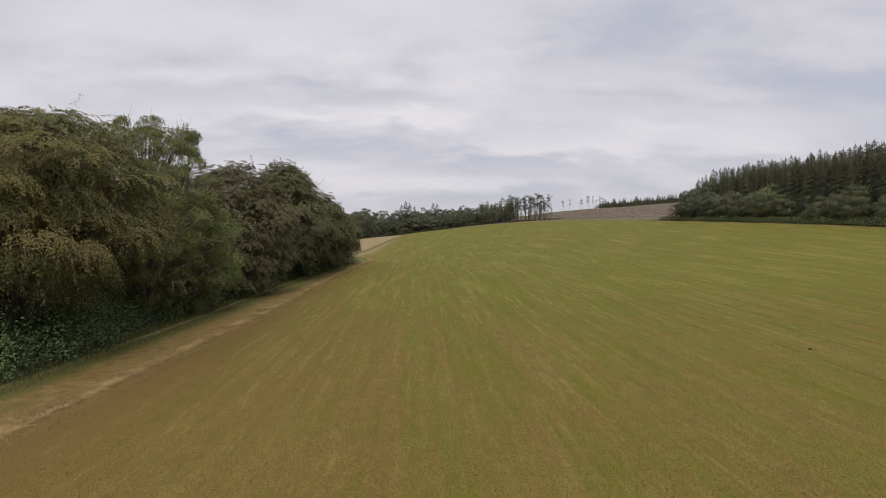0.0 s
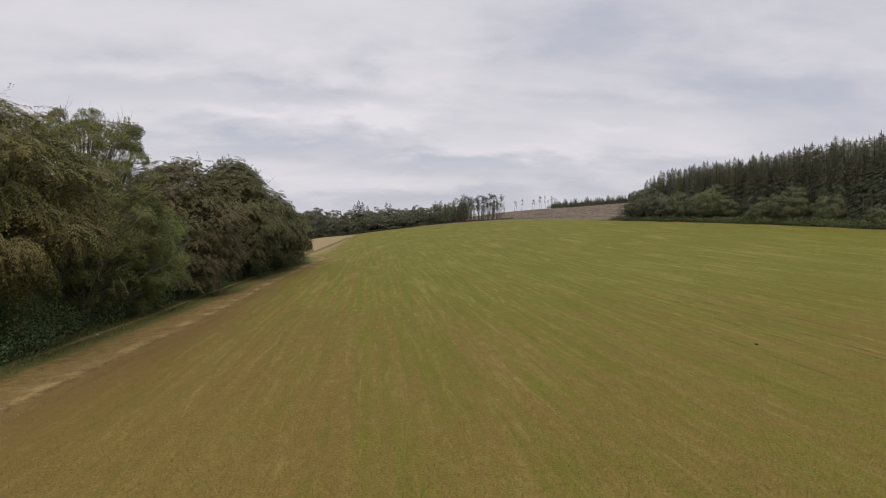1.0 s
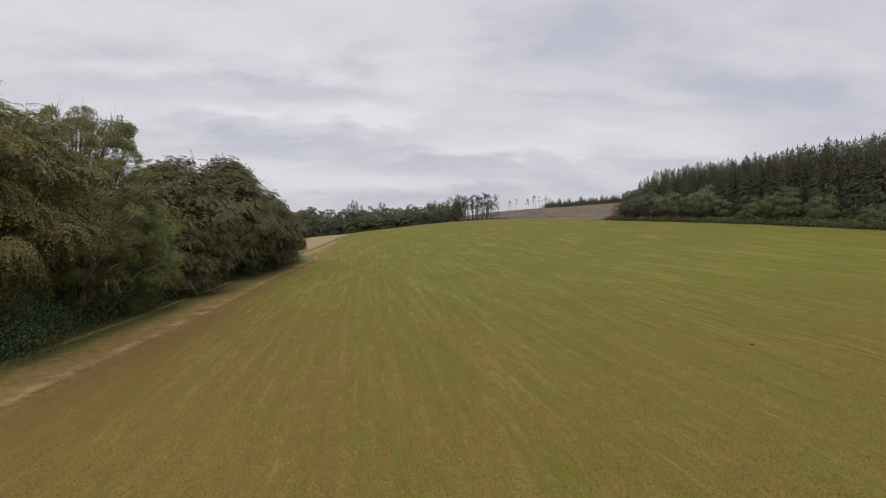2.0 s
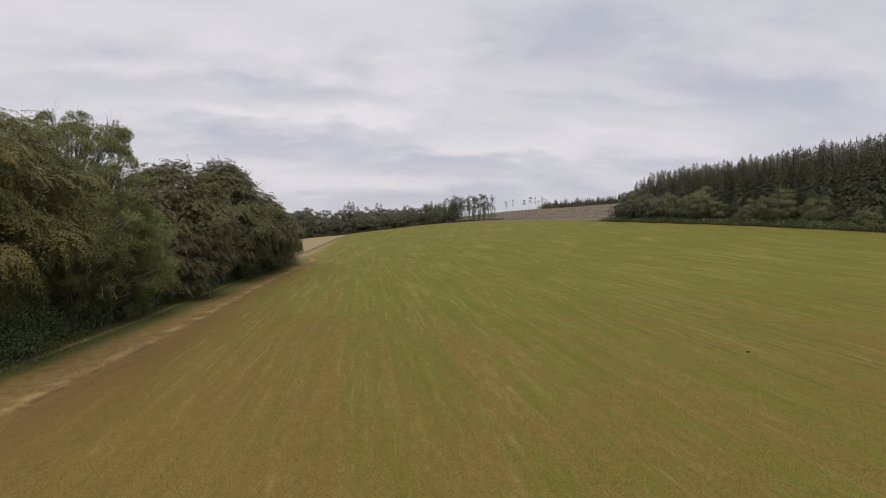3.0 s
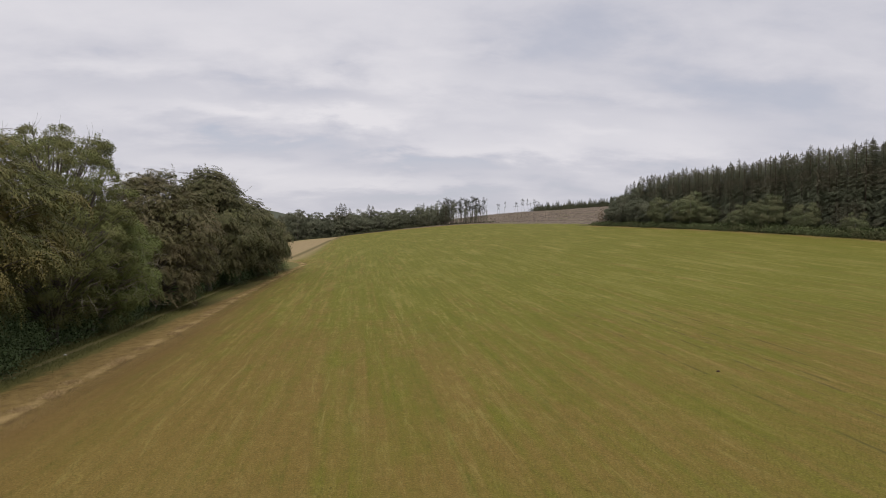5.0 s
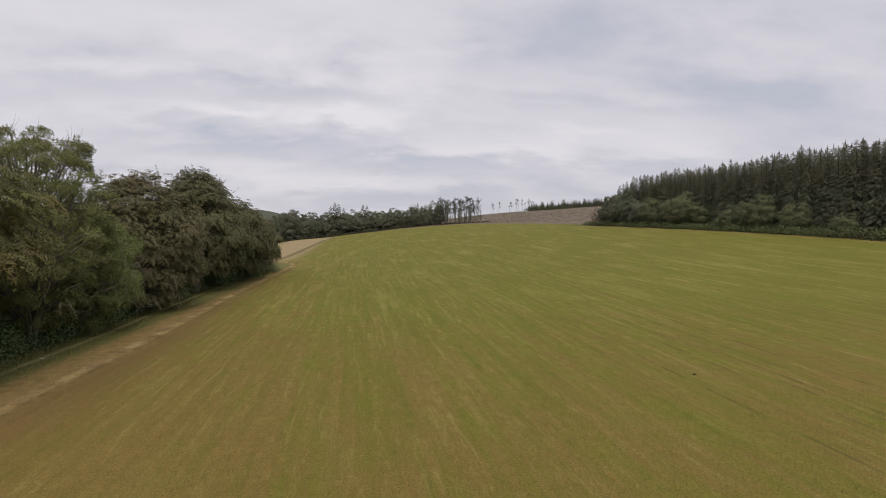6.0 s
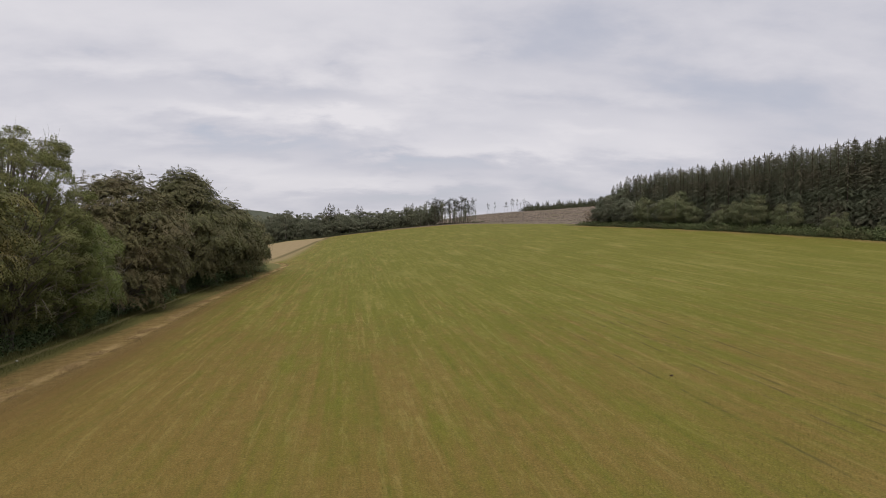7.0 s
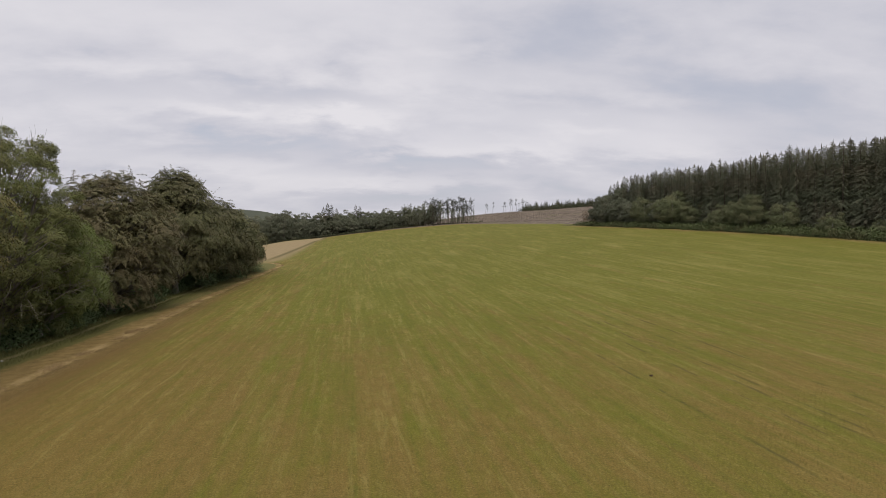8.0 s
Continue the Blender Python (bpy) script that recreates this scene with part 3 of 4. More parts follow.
    crown = leaf_quads(at[keep], way[keep], size, rng, width=0.66, flat=0.75, outward=outward[keep], firm=0.35)
    shade = np.repeat(shade[keep], 4)
    fd = ball(fill, rng, -0.9)
    fat = fd * np.array([wide, deep, half]) * rng.uniform(0.25, 0.76, (fill, 1))
    fat[:, 2] += mid
    fat[:, :2] *= (1 - crest * smooth(fat[:, 2:] / tall, 0.45, 1.0)) * (1 - tuck * smooth(fat[:, 2:] / tall, 0.5, skirt))
    inner = leaf_quads(fat, rng.normal(size=fat.shape) + np.array([0, 0, -0.5]), fill_size, rng, outward=fat - np.array([0, 0, mid]) + rng.normal(size=fat.shape))
    verts, faces = join(crown[:2], inner[:2])
    # inner leaves share one darker tone: the crown's inside shade put into colour
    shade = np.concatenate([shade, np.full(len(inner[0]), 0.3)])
    twigs = tubes(bezier(a, b, c, 4)[::3], np.tile([0.014, 0.010, 0.006, 0.003], (len(a[::3]), 1)), 3)
    stem = np.zeros((1, 9, 3))
    stem[0, :, 2] = np.linspace(-0.4, tall * 0.80, 9)
    for ax in (0, 1):
        stem[0, :, ax] = rng.normal() * 0.04 * np.maximum(stem[0, :, 2], 0) + np.cumsum(rng.normal(size=9)) * 0.05
    bole = np.linspace(1, 0.12, 9) ** 0.8 * 0.026 * tall
    bole[0] *= 1.5
    trunk = tubes(stem, bole[None], 9)
    return ([("trunk", mesh_from(name + "_trunk", *trunk, bark, True))]
            + [("limb", mesh_from(name + "_limb", *tubes(curve[m:m + 1], taper[m:m + 1], 6), bark, True)) for m in main]
            + [("twig_mass", mesh_from(name + "_twigs", *join(tubes(curve[rest], taper[rest], 4), twigs), bark, True)),
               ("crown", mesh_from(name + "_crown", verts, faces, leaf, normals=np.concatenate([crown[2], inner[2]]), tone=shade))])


def plant(name, meshes, x, y, label, category, group="", turn=0.0, scale=1.0, sink=0.1):
    """A tree from ready meshes (trunk, limbs, twigs, crown) as a thing of its own."""
    ob = thing(name, x, y, label, category, group, turn=turn, sink=sink)
    ob.scale = (scale,) * 3
    for part_name, me in meshes:
        p = part(part_name, me, ob)
        if part_name in ("twig_mass", "cane_mass"):
            tagged(p, kind="stuff")
    return ob


def tree_meshes(name, leaf, bark, *args, **kw):
    trunk, limbs, twigs, crown = broadleaf(*args, leaf=leaf, **kw)
    return ([("trunk", mesh_from(name + "_trunk", *trunk, bark, True))] + [("limb", mesh_from(name + "_limb", *m, bark, True)) for m in limbs]
            + [("twig_mass", mesh_from(name + "_twigs", *twigs, bark, True)), ("crown", mesh_from(name + "_crown", crown[0], crown[1], leaf, normals=crown[2]))])


# ---- ground ----
def graded(lo, hi, fine_lo, fine_hi, step, grow=1.12):
    mids = list(np.arange(fine_lo, fine_hi + step / 2, step))
    a, s = mids[0], step
    while a > lo:
        s *= grow
        a -= s
        mids.insert(0, a)
    a, s = mids[-1], step
    while a < hi:
        s = min(s * grow, 140) if a > 450 else max(s, min(s * grow, 4.0))
        a += s
        mids.append(a)
    return np.array(mids)


def build_ground():
    xs = graded(-3000, 3000, -32, 24, 1.6, 1.09)
    ys = graded(-700, 4600, 8, 50, 2.0, 1.07)
    gx, gy = np.meshgrid(xs, ys)
    x, y = gx.ravel(), gy.ravel()
    z = height(x, y)
    nx = len(xs)
    i = np.arange(len(x)).reshape(gx.shape)
    f = np.stack([i[:-1, :-1], i[:-1, 1:], i[1:, 1:], i[1:, :-1]], -1).reshape(-1, 4)
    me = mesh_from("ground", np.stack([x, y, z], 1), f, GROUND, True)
    corner = f.ravel()
    for name, u in (("strips", x - windrow_x(y)), ("lanes", x + 0.034 * y)):
        layer = me.uv_layers.new(name=name)
        layer.data.foreach_set("uv", np.stack([u[corner], y[corner]], 1).astype(np.float32).ravel())
    s = (x - HEDGE0.x) * HEDGE_WAY.x + (y - HEDGE0.y) * HEDGE_WAY.y
    inn = (x - HEDGE0.x) * HEDGE_IN.x + (y - HEDGE0.y) * HEDGE_IN.y
    top = 313 - np.maximum(x - 45, 0) * 2.9 + np.maximum(-x, 0) * 0.35
    felled = smooth(y - top, 0, 4) * smooth(x, 2, 14)
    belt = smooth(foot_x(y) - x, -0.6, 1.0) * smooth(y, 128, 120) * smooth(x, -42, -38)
    planted = smooth(inn, -0.5, 1.5) * smooth(s, -14, -4) * smooth(inn, 34, 30) * smooth(s, 132, 126)
    far_wood = smooth(y - top, 0, 4) * smooth(x, 14, 2) * smooth(y - top, 60, 40)
    zones = {
        "stubble": smooth(stubble_x(y) - x, -0.5, 0.5) * smooth(y, 128, 142) * smooth(y, 324, 320),
        "ditch": smooth(np.abs(x - stubble_x(y) - 0.6), 1.3, 0.2) * smooth(y, 150, 170) * smooth(y, 324, 320),
        "headland": smooth(x - stubble_x(y), 0.0, 1.0) * smooth(x - stubble_x(y), 6.5 - 4.5 * smooth(y, 150, 300), 2.6 - 1.6 * smooth(y, 150, 300)) * smooth(y, 140, 156) * smooth(y, 324, 320),
        "felled": felled * smooth(y, 520, 480),
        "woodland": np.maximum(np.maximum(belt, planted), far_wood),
        "distance": smooth(y, 430, 520),
        "margin": np.maximum(smooth(inn, -4.2, -2.2) * smooth(inn, 1.5, -0.2) * smooth(s, -4, 3), smooth(y - top, -8, -4) * smooth(y - top, 3, -1) * smooth(x, -30, -20) * smooth(x, 60, 50)),
    }
    for name, val in zones.items():
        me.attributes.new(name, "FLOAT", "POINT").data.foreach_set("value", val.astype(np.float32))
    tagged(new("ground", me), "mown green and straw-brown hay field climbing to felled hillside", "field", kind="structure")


build_ground()

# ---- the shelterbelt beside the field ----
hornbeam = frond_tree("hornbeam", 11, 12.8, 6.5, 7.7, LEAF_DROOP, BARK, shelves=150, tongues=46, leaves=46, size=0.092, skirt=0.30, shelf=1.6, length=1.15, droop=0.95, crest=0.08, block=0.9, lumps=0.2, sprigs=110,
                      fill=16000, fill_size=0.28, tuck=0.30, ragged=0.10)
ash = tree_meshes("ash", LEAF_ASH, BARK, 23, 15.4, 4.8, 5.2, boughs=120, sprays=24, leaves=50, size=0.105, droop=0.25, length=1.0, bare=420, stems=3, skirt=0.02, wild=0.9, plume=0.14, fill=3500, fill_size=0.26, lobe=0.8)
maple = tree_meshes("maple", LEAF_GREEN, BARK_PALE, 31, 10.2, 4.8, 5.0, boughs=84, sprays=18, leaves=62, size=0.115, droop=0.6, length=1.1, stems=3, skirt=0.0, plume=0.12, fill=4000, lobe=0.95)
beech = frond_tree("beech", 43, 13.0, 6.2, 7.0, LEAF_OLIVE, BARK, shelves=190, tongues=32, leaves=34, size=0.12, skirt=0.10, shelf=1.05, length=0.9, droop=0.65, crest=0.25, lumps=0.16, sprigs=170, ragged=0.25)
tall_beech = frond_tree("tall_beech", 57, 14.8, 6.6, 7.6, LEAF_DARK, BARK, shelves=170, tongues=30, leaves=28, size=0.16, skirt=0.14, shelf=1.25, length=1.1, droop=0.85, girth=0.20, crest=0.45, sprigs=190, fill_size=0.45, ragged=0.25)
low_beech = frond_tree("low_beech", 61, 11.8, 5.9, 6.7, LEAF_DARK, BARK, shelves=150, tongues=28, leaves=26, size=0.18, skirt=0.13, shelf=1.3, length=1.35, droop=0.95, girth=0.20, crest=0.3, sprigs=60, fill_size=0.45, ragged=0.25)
deep_beech = tree_meshes("deep_beech", LEAF_DARK, BARK, 67, 12.2, 6.0, 7.0, boughs=50, sprays=12, leaves=12, size=0.45, droop=0.9, length=1.6, skirt=0.02, fill=3000, fill_size=0.6, lobe=1.4)

plant("hornbeam", hornbeam, -21.8, 32.6, "broad hornbeam with drooping olive and brown-tipped foliage", "tree", "shelterbelt trees")
ash_tree = plant("ash_tree", ash, -21.3, 46.0, "airy pale green ash tree with bare twigs above", "tree", "shelterbelt trees")
maple_tree = plant("maple", maple, -20.9, 51.5, "low bright green maple with pale forked stems", "tree", "shelterbelt trees")
beech_tree = plant("beech", beech, -21.0, 65.0, "rounded olive beech with tangled hanging branches", "tree", "shelterbelt trees")
plant("beech", tall_beech, -20.7, 84.5, "tallest dark green beech of the shelterbelt", "tree", "shelterbelt trees")
plant("beech", low_beech, -20.1, 99.0, "dark drooping beech overhanging the field edge", "tree", "shelterbelt trees", turn=40)
plant("beech", low_beech, -19.9, 112.0, "smaller dark beech at the end of the shelterbelt", "tree", "shelterbelt trees", turn=170, scale=0.9)


def dead_branches(tree, seed, count, wide, low, high, bark):
    """Bare crooked branches that show at the face of a crown, each with a fork or two."""
    rng = np.random.default_rng(seed)
    for k in range(count):
        face = rng.uniform(-0.9, 0.7)
        out = np.array([math.cos(face), math.sin(face), 0.0])
        path = np.zeros((3, 8, 3))
        path[0, 0] = out * wide * rng.uniform(0.60, 0.78) + np.array([0, 0, rng.uniform(low, high)])
        way = unit(out * 0.7 + rng.normal(size=3) * np.array([0.5, 0.7, 0.5]))
        for j in range(1, 8):
            way = unit(way + rng.normal(size=3) * 0.38)
            path[0, j] = path[0, j - 1] + way * 0.30
        for f, at in ((1, 3), (2, 5)):
            path[f, 0] = path[0, at]
            side = unit(path[0, at + 1] - path[0, at] + rng.normal(size=3) * 0.8)
            for j in range(1, 8):
                side = unit(side + rng.normal(size=3) * 0.35)
                path[f, j] = path[f, j - 1] + side * 0.18
        part("dead_branch", mesh_from("dead_branch", *tubes(path, np.array([np.linspace(0.030, 0.009, 8), np.linspace(0.016, 0.005, 8), np.linspace(0.013, 0.005, 8)]), 5), bark, True),
             tree, "bare crooked grey branch")


dead_branches(ash_tree, 201, 16, 5.0, 3.0, 9.0, BARK_DEAD)
dead_branches(maple_tree, 202, 20, 5.2, 2.4, 6.0, BARK_DEAD)
dead_branches(beech_tree, 203, 18, 7.0, 3.5, 8.0, BARK_DEAD)
for bx, by, turn, s in ((-27.5, 24, 50, 0.8), (-30, 36, 20, 0.95), (-30, 55, 100, 0.9), (-30.5, 74, 220, 1.0), (-30, 92, 300, 1.0), (-28, 108, 140, 0.95), (-27, 121, 60, 0.8)):
    plant("beech", deep_beech, bx, by, "dark beech standing deeper in the shelterbelt", "tree", "shelterbelt trees", turn=turn, scale=s)


def soft_crown(name, made, leaf):
    return mesh_from(name + "_crown", made[0], made[1], leaf, normals=made[2])


def shrub_mesh(name, seed, wide, tall, leaf, clumps=60, leaves=26, size=0.13, canes=16):
    """A shrub: stems that fork from the ground and end in clumps of leaves."""
    rng = np.random.default_rng(seed)
    d = ball(clumps, rng, 0.02)
    tip = d * np.array([wide, wide, tall]) * rng.uniform(0.62, 1.08, (clumps, 1))
    root = np.stack([rng.normal(size=clumps) * wide * 0.12, rng.normal(size=clumps) * wide * 0.12, np.full(clumps, -0.1)], 1)
    bend = (root + tip) / 2 + np.array([0, 0, 0.25]) * tall
    stems = tubes(bezier(root, bend, tip, 4)[:canes], np.tile(np.linspace(0.03, 0.008, 4), (canes, 1)), 3)
    at = (tip[:, None] + rng.normal(size=(clumps, leaves, 3)) * np.array([0.19 * wide, 0.19 * wide, 0.15 * tall])).reshape(-1, 3)
    at = at[at[:, 2] > 0.03]
    way = rng.normal(size=at.shape) + unit(at) * 0.7 + np.array([0, 0, -0.1])
    return [("cane_mass", mesh_from(name + "_stems", *stems, BARK_DARK, True)), ("crown", soft_crown(name, leaf_quads(at, way, size, rng, 0.6, outward=unit(at / np.array([wide, wide, tall])) + rng.normal(size=at.shape) * 0.25), leaf))]


elder = shrub_mesh("elder", 76, 2.1, 3.0, LEAF_SHRUB, 110, 34, 0.16)
for k, (ex, ey, es) in enumerate(((-19.4, 24.0, 0.8), (-18.6, 27.5, 0.9), (-18.7, 31.5, 1.0), (-18.9, 34.8, 0.9), (-20.2, 37.5, 1.0), (-20.6, 42.5, 0.9), (-20.0, 48.0, 0.95), (-20.2, 52.5, 0.9), (-20.4, 57.5, 1.05), (-20.0, 74.0, 1.1), (-19.2, 91.5, 1.1), (-17.9, 105.5, 1.1), (-17.2, 118.0, 0.9))):
    plant("elder", elder, ex - (1.3 if ey < 80 else 0.5), ey, "dense dark green elder bush under the trees", "shrub", "elder bushes", turn=k * 77, scale=es)
for k in range(13):
    plant("elder", elder, -32.5 - 1.5 * (k % 2), 10 + k * 4.2, "dark elder bush at the back of the shelterbelt", "shrub", "elder bushes", turn=k * 59, scale=1.5 + 0.15 * (k % 3))
undergrowth = [shrub_mesh("undergrowth", 70 + i, 1.5 + 0.25 * i, 1.1 + 0.3 * i, LEAF_SHRUB, 60, 24, 0.15) for i in range(3)]
rng = np.random.default_rng(5)
yy, i = 17.0, 0
while yy < 124:
    for back in (0.9, 3.2):
        plant("shrub", undergrowth[(i * 2 + int(back)) % 3], float(foot_x(yy)) - back + rng.normal() * 0.25, yy + rng.normal() * 0.4,
              "dark green bramble and nettle undergrowth beneath trees", "shrub", "undergrowth", turn=rng.uniform(0, 360), scale=rng.uniform(0.75, 1.15) + 0.12 * back)
    yy += 2.3 + 0.012 * yy
    i += 1


# ---- woods beyond the field ----
def far_tree(name, seed, tall, wide, leaf, sprays=9, leaves=5, size=0.6, bark=BARK, boughs=34, lobe=1.3):
    t, l, w, c = broadleaf(seed, tall, wide, wide, leaf, boughs=boughs, sprays=sprays, leaves=leaves, size=size, droop=0.4, length=1.1, skirt=0.02, lumps=0.3,
                           plume=0.2, fill=350, fill_size=size * 1.5, lobe=lobe)
    return [("trunk", mesh_from(name + "_trunk", *t, bark, True)), ("crown", mesh_from(name + "_crown", c[0], c[1], leaf, normals=c[2]))]


far_oaks = [far_tree("oak", 80 + i, 12.5 + i, 4.9 + 0.4 * i, LEAF_FAR, 18, 14, 0.34, boughs=48) for i in range(4)]


def spruce_meshes(name, seed, tall, wide, leaf, whorls=32, arms=6, bark=BARK_DARK, first=0.05, fan=0.27, twig=1.0, steps=5, taper=0.62):
    """A spruce: a straight stem with whorls of sagging boughs, each fledged with side twigs."""
    rng = np.random.default_rng(seed)
    h = np.repeat(first + (0.97 - first) * (np.arange(whorls) / (whorls - 1)) ** 0.92, arms) * tall
    h = h + rng.normal(size=h.shape) * 0.15
    n = len(h)
    reach_out = wide * np.clip((tall - h) / tall, 0, 1) ** taper * rng.uniform(0.6, 1.25, n) + 0.10
    az = rng.uniform(0, 6.283, n)
    out = np.stack([np.cos(az), np.sin(az), np.zeros(n)], 1)
    side = np.stack([-np.sin(az), np.cos(az), np.zeros(n)], 1)
    base = np.stack([np.zeros(n), np.zeros(n), h], 1)
    at, way, size = [], [], []
    for f in np.linspace(0.30, 0.98, steps):
        for sgn in (-1, 1):
            p = base + out * (reach_out * f)[:, None]
            p[:, 2] += reach_out * (0.25 * f - 0.60 * f * f) * (0.3 + 0.7 * (1 - h / tall))
            at.append(p)
            way.append(out * 0.8 + side * sgn * (0.95 - 0.5 * f) + np.array([0, 0, -0.45]) + rng.normal(size=(n, 3)) * 0.22)
            size.append((reach_out * (0.50 - 0.24 * f) + 0.20) * twig)
    at = np.concatenate(at)
    needles = leaf_quads(at, np.concatenate(way), np.concatenate(size), rng, fan, 0.3, 0.3, outward=unit(at * np.array([1, 1, 0])) + np.array([0, 0, 0.5]) + rng.normal(size=at.shape) * 0.32, firm=0.3)
    top = leaf_quads(np.tile([[0, 0, tall * 0.94]], (4, 1)), np.array([[0, 0, 1.0]]) + rng.normal(size=(4, 3)) * 0.06, 0.07 * tall, rng, 0.10, outward=rng.normal(size=(4, 3)) + np.array([0, 0, 1.0]))
    stem = np.zeros((1, 7, 3))
    stem[0, :, 2] = np.linspace(-0.4, tall, 7)
    stem[0, :, 0] = np.cumsum(rng.normal(size=7)) * 0.03
    trunk = tubes(stem, np.linspace(0.011 * tall, 0.02, 7)[None], 6)
    return [("trunk", mesh_from(name + "_trunk", *trunk, bark, True)), ("crown", mesh_from(name + "_crown", *join(needles[:2], top[:2]), leaf, normals=np.concatenate([needles[2], top[2]])))]


front_spruces = [spruce_meshes("front_spruce", 390 + i, 17.0, 2.4 + 0.25 * (i % 3), NEEDLE, 64, 11, fan=0.30, twig=0.27, steps=12, taper=0.58) for i in range(4)]
spruces = [spruce_meshes("spruce", 90 + i, 17.0, 2.4 + 0.25 * (i % 3), NEEDLE, 54, 10, fan=0.32, twig=0.36, steps=9, taper=0.58) for i in range(5)]
deep_spruces = [spruce_meshes("deep_spruce", 190 + i, 17.0, 2.4 + 0.25 * (i % 3), NEEDLE, 24, 10, first=0.60, twig=0.4, steps=8, taper=0.58) for i in range(4)]
far_firs = [spruce_meshes("far_fir", 490 + i, 17.0, 3.4, NEEDLE, 26, 7, fan=0.4, twig=0.7, steps=6) for i in range(3)]
young_spruces = [spruce_meshes("young_spruce", 290 + i, 17.0, 4.4, NEEDLE, 16, 7, fan=0.5, twig=0.8) for i in range(3)]
rng = np.random.default_rng(8)
row = 0
for inn in (8.0, 10.4, 12.8, 15.6, 19.0, 23.0):
    s = -2.0 + 0.8 * (row % 3)
    while s < 122:
        x, y = hedge(s + rng.normal() * 0.35, inn + rng.normal() * 0.5)
        if x > 0.372 * (y + 1.3) + 1.5 and s > 5 - 0.25 * inn:
            base = float(height(x, y))
            crown = 25.7 + 0.017 * s + 0.08 * (inn - 8) + rng.normal() * 0.6 - 4.5 * float(smooth(s - inn * 0.35, 12, -4))
            kit = front_spruces[rng.integers(4)] if row == 0 else spruces[rng.integers(5)] if row in (1, 4, 5) else deep_spruces[rng.integers(4)]
            plant("spruce", kit, x, y, "tall dark green plantation spruce in a dense block", "tree", "plantation spruces",
                  turn=rng.uniform(0, 360), scale=(crown - base) / 17.0)
        s += 2.0 + 0.003 * s + 0.12 * row
    row += 1

# woods along the field's far edge
rng = np.random.default_rng(12)
x = -96.0
while x < 33:
    for back in (0, 9):
        y = 331 + max(-x, 0) * 0.32 + back + rng.normal() * 1.5 - max(x, 0) * 0.1
        if back and rng.uniform() < 0.10:
            plant("fir", far_firs[rng.integers(3)], x, y + 2, "dark fir rising above the far wood", "tree", "far firs", turn=rng.uniform(0, 360), scale=rng.uniform(0.58, 0.68))
        plant("oak", far_oaks[rng.integers(4)], x + rng.normal() * 0.8, y, "dark green broadleaf tree at the field's far edge", "tree", "far wood",
              turn=rng.uniform(0, 360), scale=rng.uniform(0.78, 1.10) * (1.04 if back else 0.92) * (0.78 + 0.34 * float(smooth(x, -28, -48)) - 0.14 * float(smooth(x, -25, 16)) - 0.08 * float(smooth(x, 18, 30))))
    x += 3.2
for x, y, s in ((-22, 336, 0.90), (-20, 337, 1.0), (-18, 336, 0.95), (-15.5, 339, 0.82), (-6, 339, 0.84), (-4, 340, 0.80), (8, 338, 0.64), (21.5, 331, 0.70), (23.5, 332, 0.60), (-60, 352, 0.7)):
    plant("fir", far_firs[rng.integers(3)], x, y, "dark fir rising above the far wood", "tree", "far firs", turn=rng.uniform(0, 360), scale=s)


def pine_meshes(name, seed, tall, tufts=7, leaf=NEEDLE_TOP, low=0.62):
    """A drawn-up pine left standing: a thin bent stem, a few bare arms and small tufts near the top."""
    rng = np.random.default_rng(seed)
    stem = np.zeros((1, 9, 3))
    stem[0, :, 2] = np.linspace(-0.3, tall, 9)
    stem[0, :, 0] = np.cumsum(rng.normal(size=9)) * 0.12 + np.linspace(0, rng.normal() * 0.9, 9)
    trunk = tubes(stem, np.linspace(0.11, 0.03, 9)[None], 6)
    h = rng.uniform(low, 1.0, tufts)
    root = np.stack([np.interp(h * tall, stem[0, :, 2], stem[0, :, 0]), np.zeros(tufts), h * tall], 1)
    tip = root + np.stack([rng.normal(size=tufts) * 0.65, rng.normal(size=tufts) * 0.65, rng.uniform(-0.1, 0.8, tufts)], 1)
    arms = tubes(bezier(root, (root + tip) / 2 + np.array([0, 0, 0.15]), tip, 4), np.tile(np.linspace(0.06, 0.02, 4), (tufts, 1)), 4)
    at = (tip[:, None] + rng.normal(size=(tufts, 22, 3)) * np.array([0.42, 0.42, 0.34])).reshape(-1, 3)
    crown = leaf_quads(at, rng.normal(size=at.shape) + np.array([0, 0, 0.3]), 0.36, rng, 0.5)
    return [("trunk", mesh_from(name + "_trunk", *join(trunk, arms), BARK_DARK, True)), ("crown", mesh_from(name + "_crown", *crown, leaf))]


pines = [pine_meshes("pine", 110 + i, 13.0, 8 + 3 * i, low=0.50) for i in range(4)]
full_pines = [pine_meshes("full_pine", 130 + i, 12.5, 40, LEAF_FAR, 0.15) for i in range(3)]
rng = np.random.default_rng(21)
for k in range(34):
    x = 18 + k * 0.55 + rng.normal() * 0.7
    plant("pine", full_pines[rng.integers(3)], x, 322 + rng.uniform(0, 12), "slender dark pine at the edge of the felled ground", "tree", "edge pines",
          turn=rng.uniform(0, 360), scale=rng.uniform(0.62, 0.9))
for k in range(44):
    x = 30 + 20 * (k / 43) ** 0.8 + rng.normal() * 0.8
    plant("pine", pines[rng.integers(4)], x, 322 + rng.uniform(0, 10), "thin bare-stemmed pine still standing after felling", "tree", "remaining pines",
          turn=rng.uniform(0, 360), scale=rng.uniform(0.68, 0.98))
